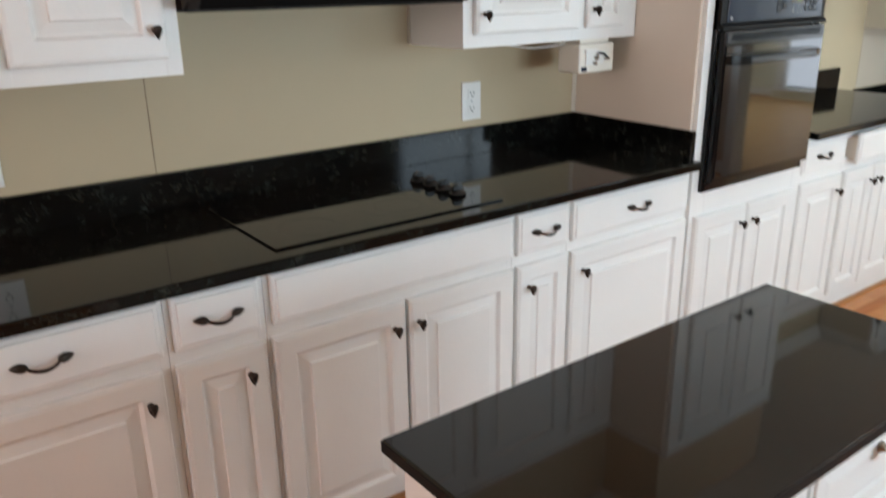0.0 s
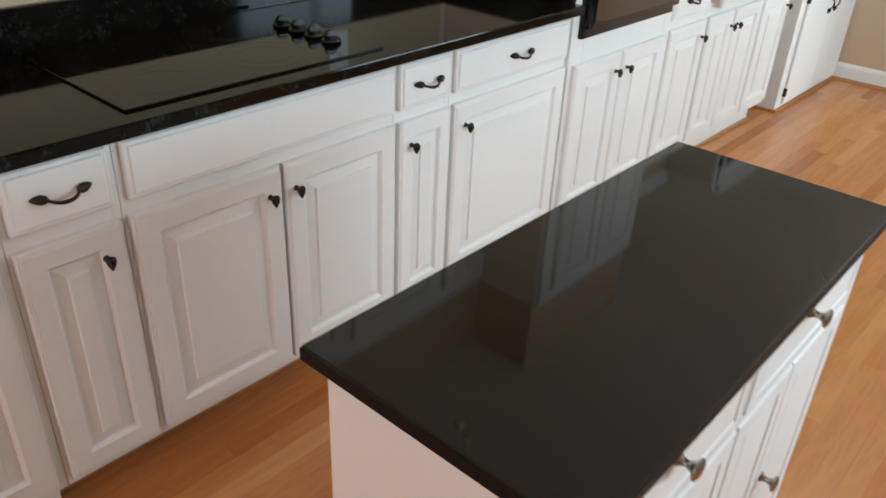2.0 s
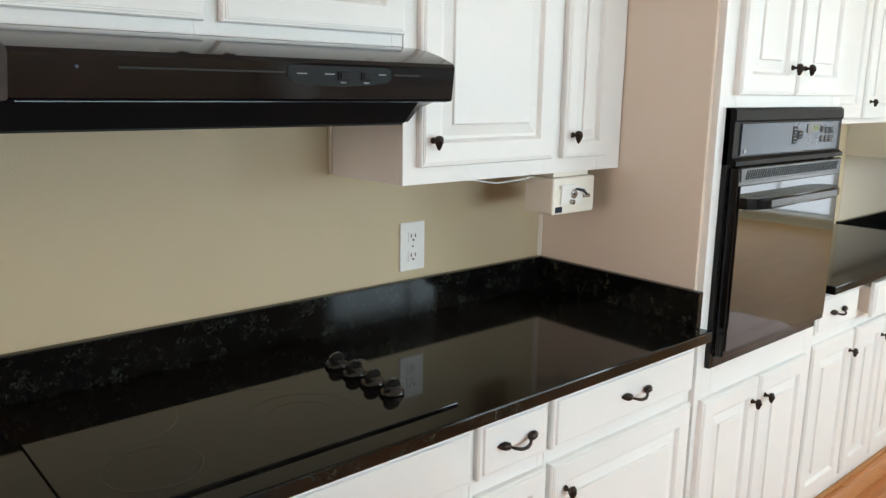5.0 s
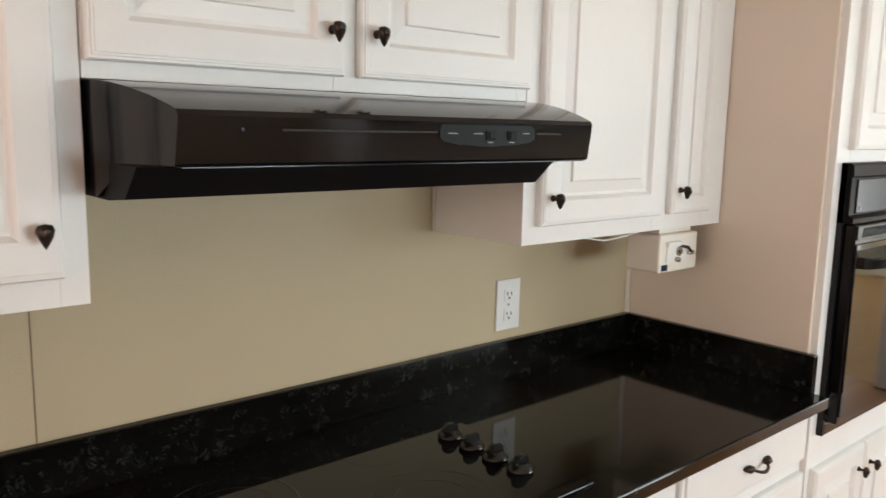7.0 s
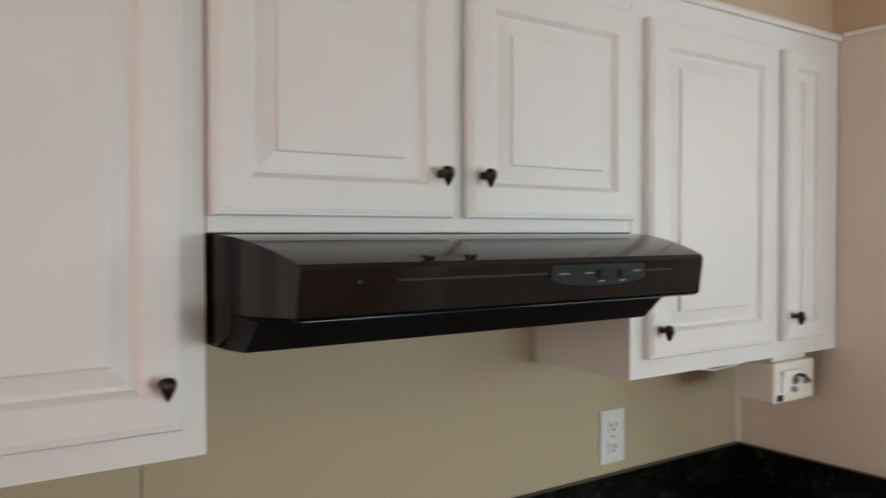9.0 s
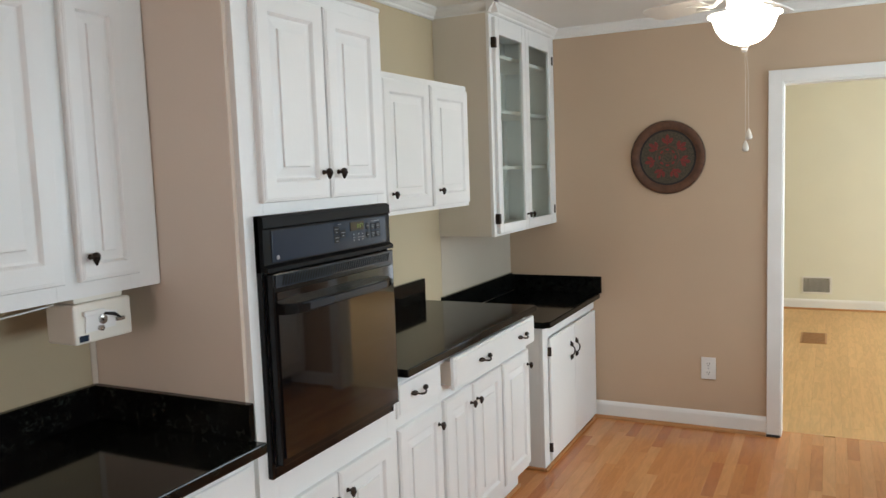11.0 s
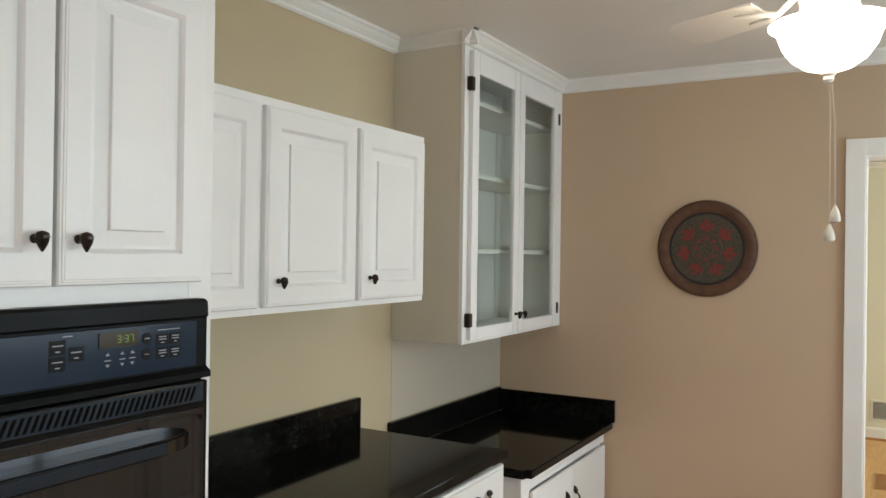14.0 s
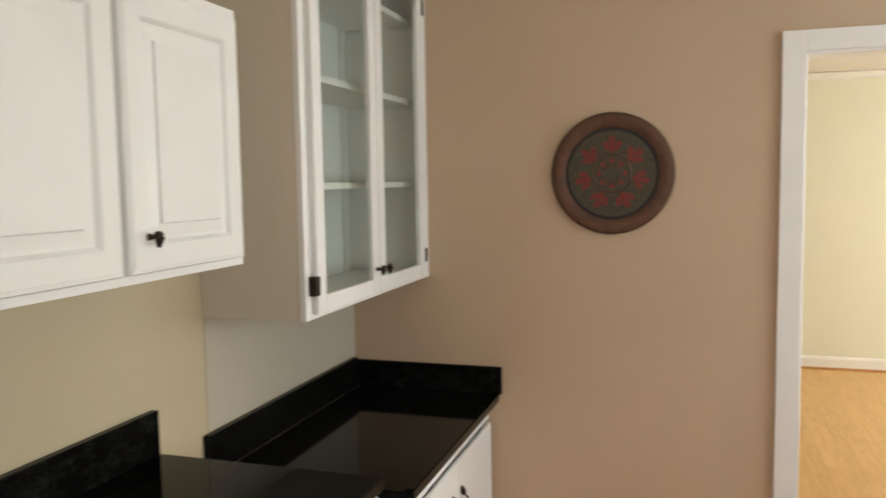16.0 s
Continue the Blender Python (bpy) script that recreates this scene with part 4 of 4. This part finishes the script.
for x in (6.30, 6.66, 6.74, 7.10):
    part("shelf_track", a_box(x, BACK - 0.0115, 1.25, x + 0.016, BACK - 0.0083, 2.35), METAL, gc, "slotted metal shelf track")
    bm = bmesh.new()
    for k in range(42):
        box(bm, x + 0.006, BACK - 0.0122, 1.27 + k * 0.025, x + 0.010, BACK - 0.0116, 1.276 + k * 0.025)
    part("track_slots", bm, DARK, gc)
for a, b, kx in ((6.222, 6.652, 6.628), (6.656, 7.098, 6.685)):
    d = part("door", a_box(a, GY - 0.038, 1.238, a + 0.052, GY - 0.0185, 2.333, 0.003), WHITE, gc)
    part("door_frame", a_box(b - 0.05, GY - 0.038, 1.238, b, GY - 0.0185, 2.333, 0.003), WHITE, d)
    part("door_frame", a_box(a + 0.0525, GY - 0.0375, 1.238, b - 0.0505, GY - 0.0185, 1.285, 0.003), WHITE, d)
    part("door_frame", a_box(a + 0.0525, GY - 0.0375, 2.25, b - 0.0505, GY - 0.0185, 2.333, 0.003), WHITE, d)
    p = part("glass_pane", a_box(a + 0.045, GY - 0.029, 1.28, b - 0.045, GY - 0.026, 2.255), FROST, d, "clear glass pane")
    p.visible_shadow = False
    knob(kx, 1.315, GY - 0.038, d)
for z in (1.315, 2.205):
    part("hinge", a_box(6.205, GY - 0.042, z - 0.026, 6.230, GY - 0.0185, z + 0.026, 0.003), BRONZE, gc, "dark butterfly hinge")
    part("hinge", a_box(7.092, GY - 0.042, z - 0.026, 7.113, GY - 0.0185, z + 0.026, 0.003), BRONZE, gc, "dark butterfly hinge")

# island
isl = thing("kitchen_island", (2.71, 1.45, 0), "small white freestanding island with black granite top", "kitchen island")
IX0, IX1, IY0, IY1 = 2.277, 3.138, 1.278, 1.625
part("top", a_box(2.254, 1.251, 0.894, 3.166, 1.643, 0.915, 0.003), ISLE, isl, "polished black granite top")
part("top_edge", a_box(2.2532, 1.2502, 0.8942, 3.1668, 1.6438, 0.9120, 0.001), MATTE, isl, "honed black edge")
part("body", a_box(IX0, IY0 + 0.002, 0.09, IX1, IY1, 0.8935, 0.002), WHITE, isl)
part("plinth", a_box(IX0, IY0 + 0.004, 0.02, IX1, IY1, 0.0895), WHITE, isl)


def bracket(a, b):
    """A base board between two ends, cut out into bracket feet."""
    return [(a, 0.0), (a + 0.085, 0.0), (a + 0.095, 0.018), (a + 0.118, 0.030), (b - 0.118, 0.030), (b - 0.095, 0.018), (b - 0.085, 0.0), (b, 0.0), (b, 0.078), (b - 0.006, 0.0892), (a + 0.006, 0.0892), (a, 0.078)]


for y in (IY0 - 0.030, IY1 + 0.0005):
    part("base_board", prism(bmesh.new(), bracket(IX0 - 0.012, IX1 + 0.022), y, y + 0.012 if y > IY1 else y + 0.0315, "y"), WHITE, isl)
for x, w in ((IX0 - 0.012, 0.0115), (IX1 + 0.0005, 0.0215)):
    part("base_board", prism(bmesh.new(), bracket(IY0 + 0.002, IY1), x, x + w, "x"), WHITE, isl)
IF = IY0 - 0.0125
for a, b in ((IX0, IX0 + 0.035), ((IX0 + IX1) / 2 - 0.022, (IX0 + IX1) / 2 + 0.022), (IX1 - 0.035, IX1)):
    part("stile", a_box(a, IY0 - 0.008, 0.09, b, IY0 + 0.0015, 0.8935, 0.001), WHITE, isl)
for a, b in ((IX0 + 0.0352, (IX0 + IX1) / 2 - 0.0222), ((IX0 + IX1) / 2 + 0.0222, IX1 - 0.0352)):
    for c, d in ((0.0902, 0.135), (0.735, 0.778), (0.872, 0.8933)):
        part("rail", a_box(a, IY0 - 0.0078, c, b, IY0 + 0.0015, d), WHITE, isl)
    m = (a + b) / 2
    part("mullion", a_box(m - 0.02, IY0 - 0.0078, 0.1352, m + 0.02, IY0 + 0.0015, 0.7348), WHITE, isl)


def nickel_knob(x, z, y, parent):
    return part("knob", lathe(bmesh.new(), [(0.0095, 0), (0.009, 0.002), (0.0055, 0.006), (0.0045, 0.012), (0.007, 0.018), (0.0125, 0.0215), (0.0145, 0.0235), (0.0140, 0.0255), (0.009, 0.028), (0.003, 0.029)], (x, y, z), "y", 20), NICKEL, parent, "round brushed nickel knob", True)


DRAWER_STEPS = [(0, 0.018), (0, 0.003), (0.002, 0.0008), (0.020, 0), (0.0215, 0.0022), (0.024, 0.0026), (0.034, 0.0008), (0.037, 0.0006)]
DOOR_STEPS = [(0, 0.018), (0, 0.003), (0.002, 0.0008), (0.032, 0), (0.0335, 0.0026), (0.037, 0.003), (0.048, 0.001), (0.051, 0.0008)]
for a, b, kx in ((2.305, 2.668, 2.466), (2.692, 3.108, 2.864)):
    d = part("drawer_front", rings(bmesh.new(), a, b, 0.765, 0.882, IF, DRAWER_STEPS), WHITE, isl)
    nickel_knob(kx, 0.852, IF, d)
for a, b, kx in ((2.305, 2.484, 2.46), (2.489, 2.677, 2.657), (2.686, 2.876, 2.706), (2.881, 3.108, 2.902)):
    d = part("door", rings(bmesh.new(), a, b, 0.115, 0.748, IF, DOOR_STEPS), WHITE, isl)
    nickel_knob(kx, 0.498, IF, d)


# wall outlets
def outlet(x, z, y, axis="y"):
    o = thing("wall_outlet", (x, y, z), "white duplex outlet with cover plate on the wall", "outlet", "duplex outlets")

    def bx(u0, u1, w0, w1, d0, d1, bev=0.0):
        return a_box(x + u0, y - d1, z + w0, x + u1, y - d0, z + w1, bev) if axis == "y" else a_box(x - d1, y + u0, z + w0, x - d0, y + u1, z + w1, bev)
    part("cover_plate", bx(-0.041, 0.041, -0.065, 0.065, 0.0005, 0.006, 0.002), PLASTIC, o)
    for c in (-0.026, 0.026):
        r = part("receptacle", bx(-0.017, 0.017, c - 0.015, c + 0.015, 0.0061, 0.0085, 0.001), PLASTIC, o)
        for u in (-0.007, 0.007):
            part("slot", bx(u - 0.0013, u + 0.0013, c - 0.002, c + 0.008, 0.0086, 0.0089), DARK, r)
        part("slot", bx(-0.003, 0.003, c - 0.011, c - 0.006, 0.0086, 0.0089), DARK, r)
    part("screw", bx(-0.003, 0.003, -0.003, 0.003, 0.0061, 0.007), GREY, o)
    return o


outlet(3.491, 1.10, NORTH)
outlet(1.985, 1.10, NORTH)
outlet(EAST, 0.365, 1.772, "x")

# can opener under the cabinet
op = thing("can_opener", (3.81, 2.76, 1.20), "ivory under-cabinet electric can opener", "can opener")
part("housing", a_box(3.726, 2.716, 1.196, 3.893, 2.815, 1.292, 0.006), IVORY, op)
part("mount", a_box(3.74, 2.730, 1.2925, 3.88, 2.805, 1.3058, 0.002), IVORY, op)
part("lever", a_box(3.748, 2.705, 1.262, 3.805, 2.7155, 1.274, 0.002), PLASTIC, op, "white lever")
part("head_plate", prism(bmesh.new(), [(3.752, 1.222), (3.838, 1.225), (3.846, 1.262), (3.80, 1.272), (3.756, 1.262)], 2.7115, 2.7157, "y"), PLASTIC, op)
part("cutting_wheel", lathe(bmesh.new(), [(0.012, 0), (0.012, 0.003), (0.004, 0.004), (0.004, 0.010)], (3.802, 2.7113, 1.248), "y", 16), NICKEL, op, "bright steel cutting wheel")
part("drive_gear", lathe(bmesh.new(), [(0.0065, 0), (0.0065, 0.010), (0.004, 0.012)], (3.792, 2.7113, 1.228), "y", 14), NICKEL, op, "steel drive gear")
part("blade_arm", tube(bmesh.new(), [(3.805, 2.709, 1.262), (3.832, 2.704, 1.256), (3.85, 2.704, 1.244)], [0.003, 0.0045, 0.002]), DARK, op, "dark steel arm")
part("magnet", a_box(3.838, 2.704, 1.236, 3.862, 2.7113, 1.246, 0.002), NICKEL, op, "steel magnet holder")
part("label_plate", a_box(3.736, 2.7148, 1.202, 3.762, 2.7158, 1.217), SLATE, op, "small dark label")
single("power_cord", tube(bmesh.new(), [(3.42, 2.79, 1.3045), (3.50, 2.78, 1.297), (3.58, 2.775, 1.284), (3.66, 2.775, 1.288), (3.727, 2.785, 1.291)], 0.0022), PLASTIC, "thin white cord under the wall cabinet", "cord")

# wall plate
pl = thing("wall_plate", (EAST, 1.997, 1.602), "round carved brown wooden plate with red and olive pattern", "wall decoration")
PC = (EAST - 0.0005, 1.997, 1.602)
part("rim", lathe(bmesh.new(), [(0.12, 0.001), (0.205, 0.006), (0.210, 0.012), (0.207, 0.020), (0.198, 0.023), (0.166, 0.018), (0.160, 0.015), (0.12, 0.013)], PC, "x", 72), PLATEWOOD, pl, "carved dark brown wooden rim", True)
bm = lathe(bmesh.new(), [(0.2115, 0.006), (0.2130, 0.007), (0.2130, 0.013), (0.2115, 0.0145)], PC, "x", 72)
bmesh.ops.delete(bm, geom=[f for f in bm.faces if len(f.verts) > 4], context="FACES")
part("rim_edge", bm, DARK, pl, "blackened outer edge", True)
part("black_band", lathe(bmesh.new(), [(0.161, 0.0136), (0.161, 0.0170), (0.151, 0.0165), (0.150, 0.0136)], PC, "x", 72), DARK, pl, "thin black band")
part("centre_disc", lathe(bmesh.new(), [(0.151, 0.0125), (0.151, 0.0155), (0.10, 0.0148), (0.02, 0.0148)], PC, "x", 72), PLATEGREY, pl, "olive patterned centre")


def petal(cy, cz, a, length, width, out):
    bm = bmesh.new()
    ring = []
    for k in range(14):
        q = 2 * math.pi * k / 14
        u, v = length * math.cos(q), width * math.sin(q) * (1 - 0.15 * math.cos(2 * q))
        ring.append((cy + u * math.cos(a) - v * math.sin(a), cz + u * math.sin(a) + v * math.cos(a)))
    prism(bm, ring, EAST - out - 0.0012, EAST - out, "x")
    return bm


for k in range(7):
    a = 2 * math.pi * k / 7 + math.pi / 2
    for da, r, l, w in ((0, 0.114, 0.019, 0.010), (0.20, 0.099, 0.019, 0.009), (-0.20, 0.099, 0.019, 0.009), (0.0, 0.086, 0.014, 0.008)):
        q = a + da
        part("petal", petal(1.997 + r * math.cos(q), 1.602 + r * math.sin(q), q + da * 2, l, w, 0.0156), PLATERED, pl, "red painted petal")
for k in range(8):
    a = 2 * math.pi * k / 8
    part("petal", petal(1.997 + 0.045 * math.cos(a), 1.602 + 0.045 * math.sin(a), a + 1.57, 0.012, 0.006, 0.0156), PLATERED, pl, "red painted petal")
for r in (0.066, 0.030):
    part("carved_ring", lathe(bmesh.new(), [(r - 0.003, 0.0145), (r, 0.0168), (r + 0.003, 0.0145)], PC, "x", 48), PLATEWOOD, pl)


# ceiling fans
def ceiling_fan(x, y, lit, label, pulls):
    """Fan with five blades, a bowl lamp and two pull chains."""
    H = TOP + 0.044
    f = thing("ceiling_fan", (x, y, TOP), label, "ceiling fan", "ceiling fans")
    part("canopy", lathe(bmesh.new(), [(0.065, 0), (0.068, -0.02), (0.06, -0.035), (0.03, -0.045)], (x, y, TOP - 0.0005), "z", 32), TRIM, f, "white canopy", True)
    part("downrod", tube(bmesh.new(), [(x, y, TOP - 0.04), (x, y, TOP - 0.08), (x, y, H - 0.16)], 0.011, 12), TRIM, f, "", True)
    part("motor_housing", lathe(bmesh.new(), [(0.02, -0.15), (0.07, -0.158), (0.098, -0.175), (0.104, -0.21), (0.104, -0.245), (0.09, -0.27), (0.066, -0.285), (0.06, -0.315), (0.064, -0.328), (0.05, -0.334)], (x, y, H), "z", 40), TRIM, f, "white motor housing", True)
    for k in range(5):
        a = 2 * math.pi * k / 5 + 1.05
        ca, sa = math.cos(a), math.sin(a)

        def at(u, v, z):
            return (x + u * ca - v * sa, y + u * sa + v * ca, z)
        bm = bmesh.new()
        out = [(0.17, -0.045), (0.22, -0.058), (0.38, -0.068), (0.41, -0.062), (0.43, -0.045), (0.435, 0), (0.43, 0.045), (0.41, 0.062), (0.38, 0.068), (0.22, 0.058), (0.17, 0.045)]
        lo = [bm.verts.new(at(u, v, H - 0.288 + v * 0.2)) for u, v in out]
        hi = [bm.verts.new(at(u, v, H - 0.282 + v * 0.2)) for u, v in out]
        bm.faces.new(lo)
        bm.faces.new(hi)
        for i in range(len(out)):
            bm.faces.new((lo[i], lo[(i + 1) % len(out)], hi[(i + 1) % len(out)], hi[i]))
        b = part("blade", bm, TRIM, f, "white fan blade")
        bm = tube(bmesh.new(), [at(0.08, 0, H - 0.27), at(0.13, 0, H - 0.302), at(0.17, 0.02, H - 0.297), at(0.23, 0.03, H - 0.290)], [0.009, 0.008, 0.007, 0.004])
        tube(bm, [at(0.13, 0, H - 0.302), at(0.17, -0.02, H - 0.303), at(0.23, -0.03, H - 0.298)], [0.008, 0.007, 0.004])
        part("blade_iron", bm, TRIM, b, "white scrolled blade bracket", True)
    part("bowl", lathe(bmesh.new(), [(0.112, -0.362), (0.126, -0.360), (0.126, -0.356), (0.113, -0.366), (0.106, -0.382), (0.097, -0.407), (0.078, -0.434), (0.05, -0.454), (0.02, -0.463)], (x, y, H), "z", 48), LIT if lit else BOWL, f, "bell-shaped frosted glass bowl", True)
    part("fitter", lathe(bmesh.new(), [(0.05, -0.3345), (0.056, -0.342), (0.050, -0.352), (0.03, -0.358)], (x, y, H), "z", 40), TRIM, f, "", True)
    part("finial", lathe(bmesh.new(), [(0.014, -0.4635), (0.016, -0.469), (0.010, -0.475), (0.012, -0.481), (0.006, -0.488)], (x, y, H), "z", 20), IVORY, f, "ivory finial", True)
    for dx, dy, z in pulls:
        c = part("pull_chain", tube(bmesh.new(), [(x + dx * 0.3, y + dy * 0.3, H - 0.46), (x + dx * 0.8, y + dy * 0.8, H - 0.56), (x + dx, y + dy, z + 0.03)], 0.0004 if lit else 0.0009, 6), METAL, f, "fine beaded chain")
        bm = bmesh.new()
        n = int((H - 0.56 - z - 0.03) / 0.006)
        for k in range(n):
            lathe(bm, [(0.0004, -0.0010), (0.0010, 0), (0.0004, 0.0010)] if lit else [(0.0006, -0.0020), (0.0021, 0), (0.0006, 0.0020)], (x + dx, y + dy, z + 0.032 + 0.006 * k), "z", 6)
        part("bead_string", bm, METAL, c)
        part("pull_knob", lathe(bmesh.new(), [(0.002, 0.036), (0.004, 0.032), (0.0075, 0.024), (0.0108, 0.013), (0.0118, 0.006), (0.0108, 0.0), (0.0075, -0.003), (0.003, -0.004)], (x + dx, y + dy, z), "z", 18), IVORY, c, "ivory drop-shaped pull", True)
    return f


ceiling_fan(5.55, 1.425, True, "white ceiling fan with lit frosted bowl and pull chains", ((0.0, -0.016, 1.650), (0.0, -0.005, 1.608)))
ceiling_fan(2.90, 1.922, False, "white ceiling fan with unlit bowl and pull chains", ((0.009, 0.002, 1.638), (0.008, -0.026, 1.668)))

# vents of the next room
vg = thing("wall_vent", (FAR_E, 1.268, 0.18), "white slotted return vent low on the pale wall", "vent")
part("frame", a_box(FAR_E - 0.008, 1.125, 0.165, FAR_E - 0.0005, 1.41, 0.345, 0.002), METAL, vg)
part("backing", a_box(FAR_E - 0.010, 1.145, 0.185, FAR_E - 0.0085, 1.39, 0.328), DARK, vg)
for k in range(22):
    y = 1.148 + k * 0.011
    part("slat", a_box(FAR_E - 0.0125, y, 0.186, FAR_E - 0.0104, y + 0.004, 0.327), METAL, vg)
rg = thing("floor_register", (9.92, 1.265, 0.0), "brown wooden floor register in the oak floor", "vent")
part("frame", a_box(9.70, 1.16, 0.0005, 10.14, 1.37, 0.004, 0.001), SHOE, rg)
for k in range(14):
    part("slat", a_box(9.715 + k * 0.03, 1.175, 0.0042, 9.735 + k * 0.03, 1.355, 0.0052), REG, rg)

# seam strip of the wall panelling
structure("panel_seam", a_box(2.3919, NORTH - 0.0012, 1.0085, 2.3932, NORTH - 0.0004, 1.292), STAIN, "thin vertical joint in the wall panelling", "trim")

# ---- oak strip floor, pieces last ----
floor = structure("floor", a_box(WEST - 0.12, SOUTH - 0.12, -0.05, FAR_E + 0.1, FAR_N, -0.009), STAIN, "strip oak floor with a satin finish", "floor")
WIDE = 0.0575
LENGTHS = (0.45, 0.65, 0.85, 1.05)


def strip(bm, x, y, length):
    """One strip, its upper edges eased."""
    g, e = 0.0001, 0.0004
    lo = [(x + g, y + g, -0.0089), (x + length - g, y + g, -0.0089), (x + length - g, y + WIDE - g, -0.0089), (x + g, y + WIDE - g, -0.0089)]
    mid = [(a, b, -e) for a, b, _ in lo]
    up = [(x + g + e, y + g + e, 0), (x + length - g - e, y + g + e, 0), (x + length - g - e, y + WIDE - g - e, 0), (x + g + e, y + WIDE - g - e, 0)]
    loops = [[bm.verts.new(p) for p in ring] for ring in (lo, mid, up)]
    for p, q in zip(loops, loops[1:]):
        for k in range(4):
            bm.faces.new((p[k], p[(k + 1) % 4], q[(k + 1) % 4], q[k]))
    bm.faces.new(loops[-1])


shared = {}
for l in LENGTHS:
    bm = bmesh.new()
    strip(bm, 0, 0, l)
    shared[l] = finish(bm, "floor_strip", OAK_PIECE)
rest = bmesh.new()
rng = random.Random(7)
count = 0


def lay(x_from, x_to, y_from, y_to):
    """Rows of strips with staggered ends, cut off at both walls."""
    global count
    y = y_from
    while y < y_to:
        x = x_from - rng.random() * 0.8
        while x < x_to:
            l = rng.choice(LENGTHS)
            a, b = max(x, x_from), min(x + l, x_to)
            if a == x and b == x + l and 2.0 < x + l / 2 < 7.0 and 0.86 < y < 2.62 and count < 300:
                ob = new("floor_strip", shared[l])
                ob.location = (x, y, 0)
                ob.parent = floor
                count += 1
            elif b - a > 0.02:
                strip(rest, a, y, b - a)
            x += l
        y += WIDE


lay(WEST, EAST + 0.1, SOUTH, 2.66)
rest_ob = new("floor_strips", finish(rest, "floor_strips", OAK_REST))
rest_ob.parent = floor
tagged(rest_ob, kind="stuff")
rest = bmesh.new()
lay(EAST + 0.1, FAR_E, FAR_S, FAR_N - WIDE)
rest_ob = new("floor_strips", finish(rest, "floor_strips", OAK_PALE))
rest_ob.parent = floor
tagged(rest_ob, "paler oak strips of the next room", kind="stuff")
